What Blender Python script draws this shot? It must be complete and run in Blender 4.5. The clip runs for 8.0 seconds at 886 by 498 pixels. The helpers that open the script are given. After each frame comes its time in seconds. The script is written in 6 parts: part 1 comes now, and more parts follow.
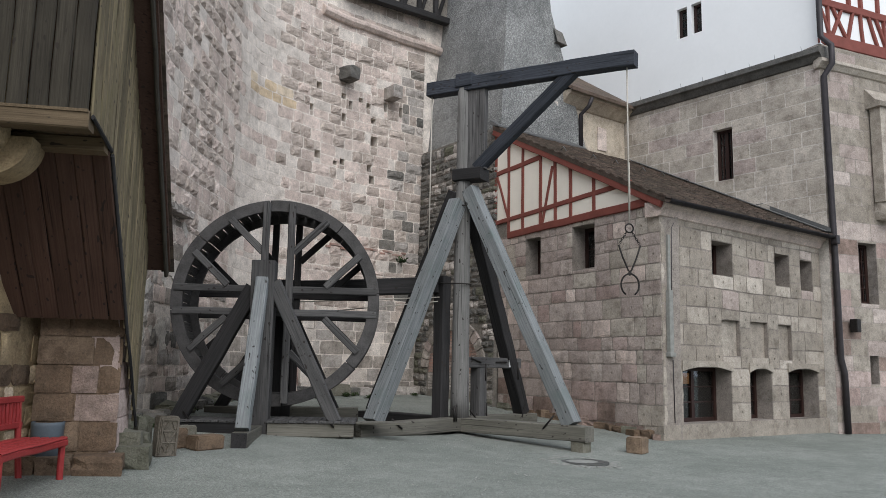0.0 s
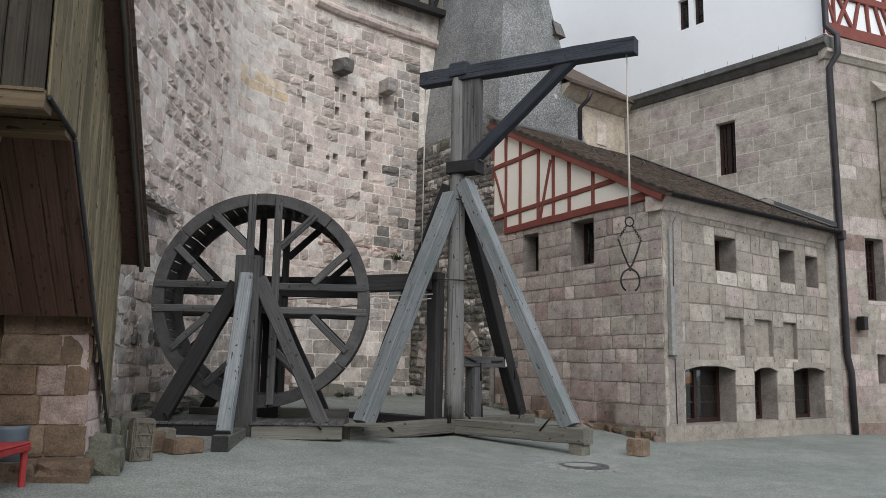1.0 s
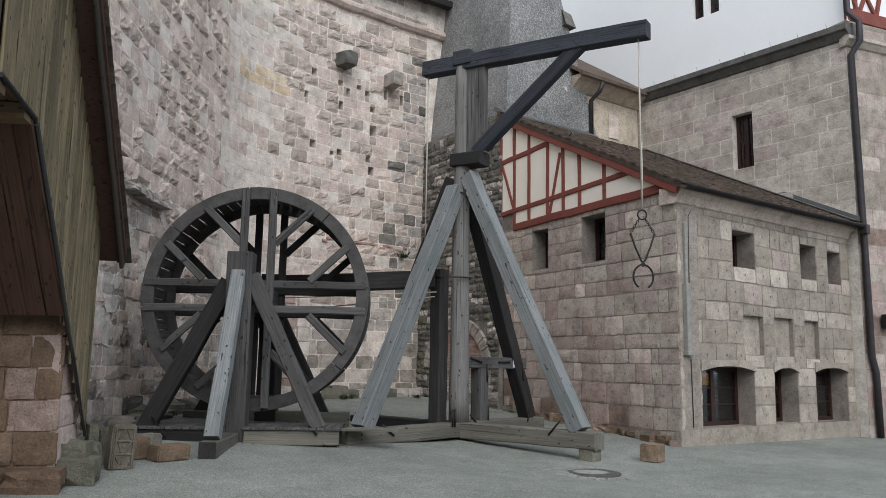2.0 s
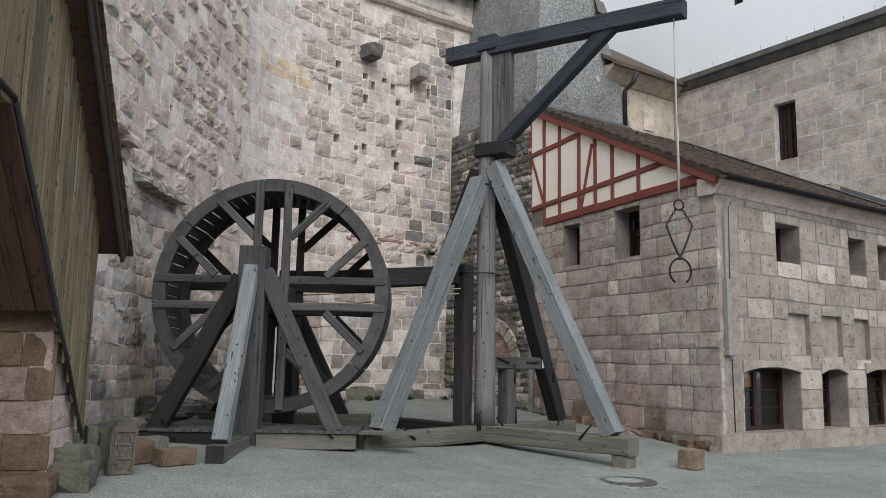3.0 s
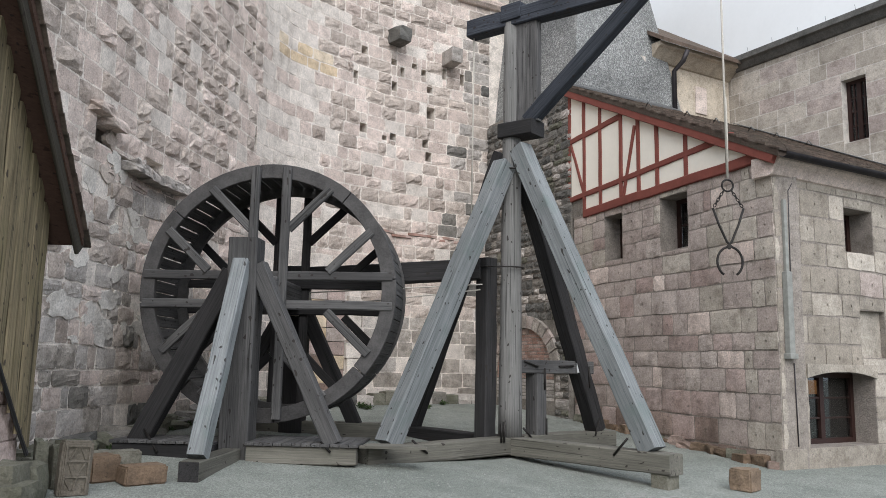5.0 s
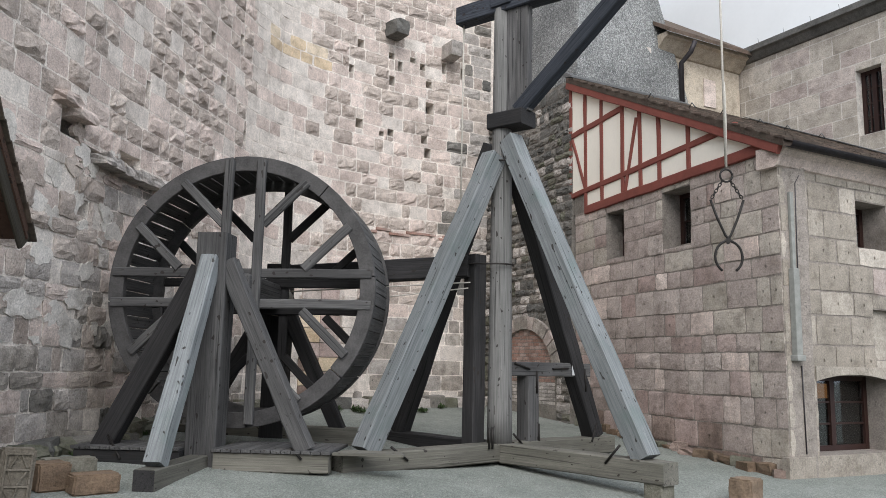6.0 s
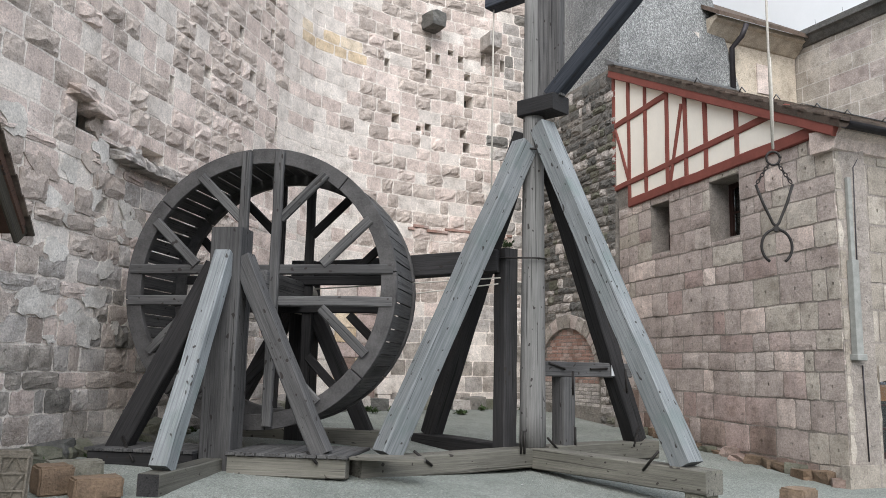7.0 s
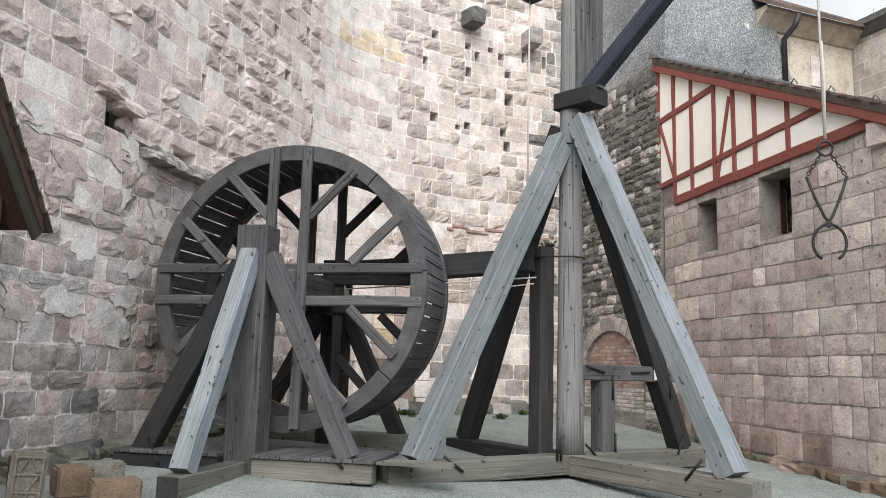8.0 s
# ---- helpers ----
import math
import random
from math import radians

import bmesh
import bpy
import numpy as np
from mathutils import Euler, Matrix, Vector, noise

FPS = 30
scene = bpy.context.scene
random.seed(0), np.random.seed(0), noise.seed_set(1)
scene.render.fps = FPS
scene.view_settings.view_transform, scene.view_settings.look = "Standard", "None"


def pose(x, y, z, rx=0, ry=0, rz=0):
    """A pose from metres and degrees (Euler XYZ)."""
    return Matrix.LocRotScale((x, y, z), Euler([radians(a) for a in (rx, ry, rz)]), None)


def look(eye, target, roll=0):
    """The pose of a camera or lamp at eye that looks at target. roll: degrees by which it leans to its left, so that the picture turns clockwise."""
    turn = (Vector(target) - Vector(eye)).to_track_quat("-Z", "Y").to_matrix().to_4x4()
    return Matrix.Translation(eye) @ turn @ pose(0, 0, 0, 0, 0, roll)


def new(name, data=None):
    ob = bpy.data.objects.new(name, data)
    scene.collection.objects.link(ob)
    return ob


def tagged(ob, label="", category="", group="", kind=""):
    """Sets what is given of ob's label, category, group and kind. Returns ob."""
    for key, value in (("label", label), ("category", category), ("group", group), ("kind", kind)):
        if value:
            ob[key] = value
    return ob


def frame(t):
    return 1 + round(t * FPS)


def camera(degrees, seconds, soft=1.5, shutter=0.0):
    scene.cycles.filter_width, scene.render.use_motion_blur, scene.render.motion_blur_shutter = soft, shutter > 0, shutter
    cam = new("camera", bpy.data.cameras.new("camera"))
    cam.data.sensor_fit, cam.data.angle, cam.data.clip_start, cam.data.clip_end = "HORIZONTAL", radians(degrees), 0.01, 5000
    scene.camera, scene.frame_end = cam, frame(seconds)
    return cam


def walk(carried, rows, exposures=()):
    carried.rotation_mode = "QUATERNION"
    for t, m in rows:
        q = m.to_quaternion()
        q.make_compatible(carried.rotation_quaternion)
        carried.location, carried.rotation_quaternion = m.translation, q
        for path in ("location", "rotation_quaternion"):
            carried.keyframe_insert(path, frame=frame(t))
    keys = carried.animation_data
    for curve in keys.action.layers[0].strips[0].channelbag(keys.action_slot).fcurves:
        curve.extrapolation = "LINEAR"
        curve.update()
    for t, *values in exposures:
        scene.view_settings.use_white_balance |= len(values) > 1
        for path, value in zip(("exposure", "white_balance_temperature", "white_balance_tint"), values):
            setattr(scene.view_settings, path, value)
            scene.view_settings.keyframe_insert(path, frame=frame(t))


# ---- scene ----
cam = camera(58.1, 8.0, soft=0.5)
PATH = [
    (0, (0.0, 0.0, 1.409), (1.205, 1.569, 1.698), 1.1),
    (0.5, (0.178, 0.152, 1.402), (1.383, 1.722, 1.691), 1.0),
    (1, (0.424, 0.334, 1.408), (1.628, 1.905, 1.696), 1.0),
    (2.5, (1.201, 0.936, 1.424), (2.346, 2.551, 1.714), 0.9),
    (3, (1.466, 1.152, 1.409), (2.571, 2.793, 1.699), 1.0),
    (3.5, (1.755, 1.339, 1.423), (2.834, 2.998, 1.713), 1.0),
    (4, (2.075, 1.521, 1.437), (3.124, 3.198, 1.729), 1.0),
    (4.5, (2.356, 1.73, 1.455), (3.366, 3.432, 1.745), 1.0),
    (6, (3.342, 2.168, 1.473), (4.282, 3.909, 1.768), 1.1),
    (6.5, (3.652, 2.307, 1.463), (4.553, 4.068, 1.759), 1.0),
    (7, (3.921, 2.472, 1.46), (4.735, 4.274, 1.756), 1.1),
    (7.5, (4.127, 2.628, 1.454), (4.865, 4.463, 1.752), 1.3),
    (8, (4.242, 2.7, 1.452), (4.943, 4.549, 1.754), 1.5),
]
walk(cam, [(t, look(eye, target, roll)) for t, eye, target, roll in PATH], [(0, 0.08), (1.2, 0.08), (2.5, 0.12), (3.5, 0.28), (4.5, 0.48), (6, 0.52), (7, 0.74), (8, 0.94)])

# ---- light ----
world = bpy.data.worlds.new("overcast_sky")
scene.world = world
world.use_nodes = True
wn, wl = world.node_tree.nodes, world.node_tree.links
sky = wn.new("ShaderNodeTexSky")
sky.sky_type = "NISHITA"
sky.sun_disc = False
sky.sun_elevation, sky.sun_rotation = radians(43), radians(206)
sky.dust_density = 3.0
grey = wn.new("ShaderNodeHueSaturation")
grey.inputs["Saturation"].default_value = 0.12
wl.new(sky.outputs[0], grey.inputs["Color"])
veil = wn.new("ShaderNodeMix")
veil.data_type = "RGBA"
veil.inputs[0].default_value = 0.75
veil.inputs[7].default_value = (6.95, 7.8, 9.25, 1)
wl.new(grey.outputs[0], veil.inputs[6])
wl.new(veil.outputs[2], wn["Background"].inputs["Color"])
wn["Background"].inputs["Strength"].default_value = 0.15
sun = new("sun", bpy.data.lights.new("sun", "SUN"))
sun.data.energy, sun.data.angle, sun.data.color = 1.75, radians(50), (1.0, 0.99, 0.975)
sun.matrix_world = look((-7, -15, 29), (6, 12, 2))
scene.view_settings.exposure = 0.0


# ---- materials ----
def nodes_of(name, rough=0.9):
    m = bpy.data.materials.new(name)
    m.use_nodes = True
    n, l = m.node_tree.nodes, m.node_tree.links
    b = n["Principled BSDF"]
    b.inputs["Roughness"].default_value = rough
    b.inputs["Specular IOR Level"].default_value = 0.25
    return m, n, l, b


def noise_at(n, l, coord, scale, detail=6.0, stretch=None, rough=0.6):
    t = n.new("ShaderNodeTexNoise")
    t.inputs["Scale"].default_value, t.inputs["Detail"].default_value, t.inputs["Roughness"].default_value = scale, detail, rough
    if stretch:
        mp = n.new("ShaderNodeMapping")
        mp.inputs["Scale"].default_value = stretch
        l.new(coord, mp.inputs["Vector"])
        coord = mp.outputs[0]
    l.new(coord, t.inputs["Vector"])
    return t.outputs["Fac"]


def ramp(n, l, fac, stops):
    r = n.new("ShaderNodeValToRGB")
    e = r.color_ramp.elements
    while len(e) < len(stops):
        e.new(0.5)
    for k, (p, c) in enumerate(stops):
        e[k].position, e[k].color = p, (*c, 1)
    l.new(fac, r.inputs[0])
    return r.outputs[0]


def blend(n, l, fac, a, b, kind="MIX"):
    m = n.new("ShaderNodeMix")
    m.data_type, m.blend_type = "RGBA", kind
    for sock, v in ((0, fac), (6, a), (7, b)):
        if isinstance(v, (int, float)):
            m.inputs[sock].default_value = v
        elif isinstance(v, tuple):
            m.inputs[sock].default_value = (*v, 1)
        else:
            l.new(v, m.inputs[sock])
    return m.outputs[2]


def calc(n, l, op, a, b=0.0):
    m = n.new("ShaderNodeMath")
    m.operation = op
    for k, v in enumerate((a, b)):
        if isinstance(v, (int, float)):
            m.inputs[k].default_value = v
        else:
            l.new(v, m.inputs[k])
    return m.outputs[0]


def relief(n, l, b, height, strength, distance):
    u = n.new("ShaderNodeBump")
    u.inputs["Strength"].default_value, u.inputs["Distance"].default_value = strength, distance
    l.new(height, u.inputs["Height"])
    l.new(u.outputs[0], b.inputs["Normal"])


def chance(n, l):
    """One random number for each piece, single or joined."""
    o, g = n.new("ShaderNodeObjectInfo"), n.new("ShaderNodeNewGeometry")
    return calc(n, l, "FRACT", calc(n, l, "ADD", o.outputs["Random"], g.outputs["Random Per Island"]))


def world_place(n):
    return n.new("ShaderNodeNewGeometry").outputs["Position"]


def blend_of(a, b):
    return tuple((p + q) / 2 for p, q in zip(a, b))


def stone(name, low, mid, high, stain=(0.16, 0.15, 0.13), stained=0.35, bump=0.5):
    m, n, l, b = nodes_of(name, 0.92)
    p = world_place(n)
    c = ramp(n, l, chance(n, l), [(0.0, tuple(v * 0.94 for v in low)), (0.35, blend_of(low, mid)), (0.65, mid), (1.0, high)])
    big = noise_at(n, l, p, 1.1, 6, rough=0.65)
    fine = noise_at(n, l, p, 38, 6, rough=0.7)
    mid_n = noise_at(n, l, p, 8.0, 9, rough=0.68)
    pits = noise_at(n, l, p, 17, 4)
    c = blend(n, l, calc(n, l, "MULTIPLY", ramp(n, l, mid_n, [(0.46, (0, 0, 0)), (0.66, (1, 1, 1))]), stained), c, stain)
    c = blend(n, l, calc(n, l, "MULTIPLY", ramp(n, l, big, [(0.44, (0, 0, 0)), (0.64, (1, 1, 1))]), stained), c, stain)
    dirt = noise_at(n, l, p, 3.1, 8, rough=0.72)
    c = blend(n, l, 0.8, c, ramp(n, l, dirt, [(0.34, (0.62, 0.60, 0.58)), (0.5, (1.0, 1.0, 1.0)), (0.66, (1.22, 1.21, 1.2))]), "MULTIPLY")
    c = blend(n, l, 0.42, c, ramp(n, l, fine, [(0.32, (0.35, 0.35, 0.35)), (0.68, (1.5, 1.5, 1.5))]), "MULTIPLY")
    c = blend(n, l, calc(n, l, "MULTIPLY", ramp(n, l, pits, [(0.63, (0, 0, 0)), (0.70, (1, 1, 1))]), stained * 1.2), c, tuple(v * 0.45 for v in stain))
    l.new(c, b.inputs["Base Color"])
    relief(n, l, b, calc(n, l, "ADD", calc(n, l, "MULTIPLY", mid_n, 1.2), fine), bump, 0.02)
    return m


def timber(name, dark, light, streak=(0.05, 0.05, 0.05), tint=None):
    """Weathered timber: the grain runs along the piece's own x."""
    m, n, l, b = nodes_of(name, 0.85)
    t = n.new("ShaderNodeTexCoord")
    sh = n.new("ShaderNodeVectorMath")
    sh.operation = "ADD"
    l.new(t.outputs["Object"], sh.inputs[0])
    sc = n.new("ShaderNodeVectorMath")
    sc.operation = "SCALE"
    sc.inputs[0].default_value = (31, 17, 23)
    l.new(chance(n, l), sc.inputs["Scale"])
    l.new(sc.outputs[0], sh.inputs[1])
    p = sh.outputs[0]
    grain = noise_at(n, l, p, 17, 9, (0.07, 3.4, 3.4), 0.72)
    broad = noise_at(n, l, p, 1.3, 5, (0.5, 1.6, 1.6))
    knots = noise_at(n, l, p, 21.0, 0, (0.6, 1.0, 1.0))
    middle = tuple((a + b) / 2 for a, b in zip(dark, light))
    c = ramp(n, l, grain, [(0.32, dark), (0.48, middle), (0.66, light)])
    c = blend(n, l, ramp(n, l, broad, [(0.40, (0, 0, 0)), (0.70, (0.7, 0.7, 0.7))]), c, streak)
    if tint:
        c = blend(n, l, ramp(n, l, noise_at(n, l, p, 2.2, 4), [(0.5, (0, 0, 0)), (0.75, (0.6, 0.6, 0.6))]), c, tint)
    crack = noise_at(n, l, p, 7.0, 3, (0.07, 4.0, 4.0), 0.5)
    c = blend(n, l, ramp(n, l, crack, [(0.63, (0, 0, 0)), (0.67, (0.7, 0.7, 0.7))]), c, tuple(v * 0.35 for v in dark))
    c = blend(n, l, ramp(n, l, knots, [(0.755, (0, 0, 0)), (0.79, (0.85, 0.85, 0.85))]), c, (0.025, 0.02, 0.017))
    c = blend(n, l, 0.6, c, ramp(n, l, chance(n, l), [(0, (0.7, 0.7, 0.7)), (1, (1.2, 1.2, 1.2))]), "MULTIPLY")
    l.new(c, b.inputs["Base Color"])
    relief(n, l, b, calc(n, l, "ADD", grain, calc(n, l, "MULTIPLY", broad, 0.5)), 0.6, 0.01)
    return m


def plain(name, colour, rough=0.7, metal=0.0, vary=0.25, scale=8.0, bump=0.2):
    m, n, l, b = nodes_of(name, rough)
    p = world_place(n)
    a, f = noise_at(n, l, p, scale, 6), noise_at(n, l, p, scale * 9, 5)
    lo = tuple(v * (1 - vary) for v in colour)
    hi = tuple(min(1, v * (1 + vary)) for v in colour)
    l.new(blend(n, l, 0.35, ramp(n, l, a, [(0.3, lo), (0.7, hi)]), ramp(n, l, f, [(0.3, lo), (0.7, hi)])), b.inputs["Base Color"])
    b.inputs["Metallic"].default_value = metal
    relief(n, l, b, f, bump, 0.01)
    return m


def gravel():
    m, n, l, b = nodes_of("pale_gravel", 0.95)
    p = world_place(n)
    big, mid = noise_at(n, l, p, 0.35, 5), noise_at(n, l, p, 2.4, 6)
    v = n.new("ShaderNodeTexVoronoi")
    v.inputs["Scale"].default_value = 75
    l.new(p, v.inputs["Vector"])
    c = ramp(n, l, v.outputs["Color"], [(0.0, (0.142, 0.151, 0.137)), (0.5, (0.218, 0.228, 0.211)), (1.0, (0.34, 0.348, 0.325))])
    c = blend(n, l, 0.6, c, ramp(n, l, mid, [(0.3, (0.72, 0.74, 0.70)), (0.7, (1.15, 1.14, 1.1))]), "MULTIPLY")
    c = blend(n, l, 0.6, c, ramp(n, l, big, [(0.35, (0.7, 0.73, 0.7)), (0.65, (1.15, 1.15, 1.13))]), "MULTIPLY")
    l.new(c, b.inputs["Base Color"])
    relief(n, l, b, calc(n, l, "ADD", v.outputs["Distance"], mid), 0.6, 0.02)
    return m


MAT_GRAVEL = gravel()
MAT_MORTAR = stone("lime_mortar", (0.711, 0.638, 0.566), (0.761, 0.689, 0.616), (0.813, 0.739, 0.665), (0.503, 0.448, 0.401), 0.45, 0.8)
MAT_GREYMORTAR = stone("old_mortar", (0.244, 0.218, 0.189), (0.273, 0.247, 0.216), (0.310, 0.283, 0.247), (0.125, 0.115, 0.099), 0.6, 0.9)
MAT_ROSE = stone("rose_sandstone", (0.60, 0.49, 0.432), (0.665, 0.552, 0.488), (0.72, 0.61, 0.545), (0.393, 0.330, 0.291), 0.45, 0.9)
MAT_WEATHERED = stone("weathered_boss_stone", (0.455, 0.378, 0.327), (0.53, 0.447, 0.388), (0.60, 0.512, 0.447), (0.30, 0.26, 0.228), 0.5, 1.0)
MAT_HOUSEMORTAR = stone("beige_mortar", (0.29, 0.252, 0.222), (0.33, 0.29, 0.255), (0.37, 0.325, 0.29), (0.2, 0.175, 0.15), 0.6, 0.9)
MAT_HALLMORTAR = stone("pale_hall_mortar", (0.60, 0.555, 0.50), (0.65, 0.605, 0.55), (0.70, 0.655, 0.60), (0.46, 0.42, 0.375), 0.4, 0.7)
MAT_TAN = stone("yellowish_sandstone", (0.47, 0.40, 0.31), (0.53, 0.455, 0.36), (0.58, 0.505, 0.405), (0.36, 0.30, 0.235), 0.45, 0.6)
MAT_OLDGREY = stone("weather_blackened_sandstone", (0.33, 0.29, 0.252), (0.43, 0.38, 0.333), (0.52, 0.465, 0.41), (0.16, 0.145, 0.125), 0.6, 1.0)
MAT_GABLE = stone("pinkish_block_stone", (0.40, 0.328, 0.292), (0.468, 0.394, 0.352), (0.545, 0.471, 0.422), (0.30, 0.25, 0.222), 0.5, 0.8)
MAT_GREYSTONE = stone("grey_sandstone", (0.413, 0.374, 0.340), (0.525, 0.473, 0.431), (0.614, 0.553, 0.503), (0.238, 0.221, 0.200), 0.55, 1.0)
MAT_PALE = stone("pale_sandstone", (0.591, 0.526, 0.471), (0.655, 0.589, 0.526), (0.710, 0.642, 0.578), (0.474, 0.431, 0.387), 0.35, 0.4)
MAT_YELLOW = stone("ochre_sandstone", (0.58, 0.44, 0.29), (0.62, 0.49, 0.34), (0.65, 0.54, 0.41), (0.42, 0.36, 0.28), 0.35, 0.4)
MAT_RED = stone("red_sandstone", (0.36, 0.262, 0.23), (0.43, 0.33, 0.294), (0.495, 0.397, 0.358), (0.25, 0.205, 0.185), 0.5, 0.6)
MAT_BROWNROSE = stone("brownish_red_sandstone", (0.235, 0.165, 0.135), (0.295, 0.215, 0.18), (0.36, 0.275, 0.235), (0.15, 0.115, 0.095), 0.55, 0.9)
MAT_FRONT = stone("warm_grey_ashlar", (0.30, 0.26, 0.214), (0.352, 0.308, 0.257), (0.405, 0.36, 0.303), (0.22, 0.195, 0.164), 0.5, 0.7)
MAT_ASHLAR = stone("grey_beige_ashlar", (0.41, 0.362, 0.306), (0.465, 0.412, 0.352), (0.535, 0.478, 0.413), (0.312, 0.275, 0.228), 0.5, 0.6)
MAT_DARKSTONE = stone("dark_rubble", (0.130, 0.125, 0.115), (0.200, 0.185, 0.165), (0.290, 0.260, 0.225), (0.07, 0.07, 0.065), 0.5, 1.0)
MAT_BROWNSTONE = stone("brown_sandstone", (0.15, 0.10, 0.066), (0.19, 0.132, 0.089), (0.23, 0.166, 0.116), (0.095, 0.07, 0.05), 0.5, 0.8)
MAT_MOSSY = stone("mossy_stone", (0.135, 0.13, 0.103), (0.175, 0.167, 0.133), (0.22, 0.205, 0.168), (0.075, 0.08, 0.048), 0.45, 0.9)
MAT_CARVED = stone("grey_brown_carved_stone", (0.14, 0.12, 0.095), (0.165, 0.142, 0.115), (0.19, 0.165, 0.135), (0.09, 0.08, 0.06), 0.4, 0.8)
MAT_BRICK = stone("old_brick", (0.302, 0.168, 0.128), (0.389, 0.252, 0.208), (0.454, 0.364, 0.320), (0.216, 0.182, 0.160), 0.4, 0.4)
rm, rn, rl, rb0 = nodes_of("speckled_roughcast", 0.95)
rp = world_place(rn)
rv0 = rn.new("ShaderNodeTexVoronoi")
rv0.inputs["Scale"].default_value = 42
rl.new(rp, rv0.inputs["Vector"])
rbig = noise_at(rn, rl, rp, 0.7, 6)
rc = ramp(rn, rl, rv0.outputs["Color"], [(0.0, (0.10, 0.10, 0.10)), (0.55, (0.235, 0.235, 0.228)), (1.0, (0.47, 0.47, 0.455))])
rc = blend(rn, rl, 0.7, rc, ramp(rn, rl, rbig, [(0.35, (0.55, 0.56, 0.56)), (0.65, (1.2, 1.2, 1.18))]), "MULTIPLY")
rl.new(rc, rb0.inputs["Base Color"])
relief(rn, rl, rb0, calc(rn, rl, "ADD", rv0.outputs["Distance"], noise_at(rn, rl, rp, 30, 5)), 0.7, 0.02)
MAT_ROUGHCAST = rm
MAT_OLDPLASTER = stone("ochre_plaster", (0.36, 0.27, 0.16), (0.40, 0.30, 0.18), (0.44, 0.34, 0.21), (0.22, 0.17, 0.11), 0.5, 0.6)
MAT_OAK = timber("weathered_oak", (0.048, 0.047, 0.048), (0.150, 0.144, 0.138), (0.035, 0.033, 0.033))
# dark oak, made blacker to carry the shade among the timbers
MAT_DARKSHADEOAK = timber("dark_shaded_oak", (0.016, 0.015, 0.015), (0.047, 0.044, 0.044), (0.011, 0.011, 0.011))
MAT_BLUEOAK = timber("blue_black_oak", (0.016, 0.018, 0.024), (0.061, 0.067, 0.080), (0.014, 0.017, 0.021))
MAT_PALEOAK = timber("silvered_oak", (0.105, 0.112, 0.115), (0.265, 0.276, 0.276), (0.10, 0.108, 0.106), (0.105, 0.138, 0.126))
MAT_RIM = plain("weathered_rim_oak", (0.070, 0.066, 0.064), 0.85, 0, 0.5, 5, 0.5)
MAT_MAST = timber("mast_wood", (0.10, 0.098, 0.094), (0.225, 0.217, 0.206), (0.105, 0.102, 0.093))
MAT_SILL = timber("yellowed_oak", (0.088, 0.082, 0.069), (0.21, 0.197, 0.165), (0.07, 0.066, 0.055), (0.11, 0.106, 0.085))
MAT_BEARER = timber("ochre_bearer_oak", (0.089, 0.063, 0.037), (0.200, 0.148, 0.092), (0.074, 0.053, 0.033))
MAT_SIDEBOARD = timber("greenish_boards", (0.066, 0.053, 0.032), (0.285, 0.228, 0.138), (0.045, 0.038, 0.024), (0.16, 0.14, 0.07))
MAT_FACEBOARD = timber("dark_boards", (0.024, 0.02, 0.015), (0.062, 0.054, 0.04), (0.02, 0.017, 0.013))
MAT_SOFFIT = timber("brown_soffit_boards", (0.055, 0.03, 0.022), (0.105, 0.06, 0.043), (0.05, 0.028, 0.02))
MAT_FRAMERED = plain("oxide_red_paint", (0.19, 0.056, 0.042), 0.7, 0, 0.2, 5)
MAT_BENCHRED = plain("red_bench_paint", (0.30, 0.035, 0.035), 0.5, 0, 0.2, 9)
MAT_CREAM = plain("cream_plaster", (0.80, 0.745, 0.65), 0.9, 0, 0.05, 2)
MAT_WHITE = plain("white_render", (0.80, 0.80, 0.79), 0.9, 0, 0.03, 1.0, 0.1)
MAT_IRON = plain("black_iron", (0.03, 0.027, 0.025), 0.55, 0.6, 0.4, 20)
MAT_PIPE = plain("dark_zinc_pipe", (0.045, 0.04, 0.042), 0.5, 0.4, 0.3, 6)
MAT_ZINC = plain("grey_zinc", (0.12, 0.12, 0.118), 0.5, 0.3, 0.25, 3)
MAT_ROPE = plain("hemp_rope", (0.42, 0.39, 0.34), 0.95, 0, 0.25, 40)
MAT_TILE = stone("brown_roof_tile", (0.058, 0.042, 0.034), (0.088, 0.062, 0.048), (0.128, 0.092, 0.072), (0.055, 0.05, 0.037), 0.5, 0.5)
MAT_PAPER = plain("white_sign", (0.5, 0.5, 0.5), 0.5, 0, 0.03)
MAT_BIN = plain("grey_blue_plastic", (0.10, 0.12, 0.14), 0.5, 0, 0.15)
MAT_CAST = plain("cast_iron_cover", (0.10, 0.10, 0.095), 0.6, 0.3, 0.3, 15)
MAT_CONCRETE = plain("cover_concrete", (0.24, 0.24, 0.22), 0.9, 0, 0.25, 12)
MAT_FRAMEBROWN = plain("brown_window_frame", (0.030, 0.014, 0.011), 0.5, 0, 0.2)
MAT_ROOMSHADE = plain("room_shade", (0.03, 0.028, 0.026), 0.9, 0, 0.1)
MAT_MOSS = plain("moss", (0.05, 0.075, 0.03), 0.95, 0, 0.5, 14)
MAT_LEAF = plain("wall_plant_leaf", (0.05, 0.08, 0.035), 0.8, 0, 0.4, 14)
gm, gn, gl, gb = nodes_of("window_glass", 0.03)
gb.inputs["Base Color"].default_value = (0.7, 0.74, 0.75, 1)
gb.inputs["Transmission Weight"].default_value = 1.0
gb.inputs["IOR"].default_value = 1.5
gb.inputs["Specular IOR Level"].default_value = 0.5
MAT_GLASS = gm
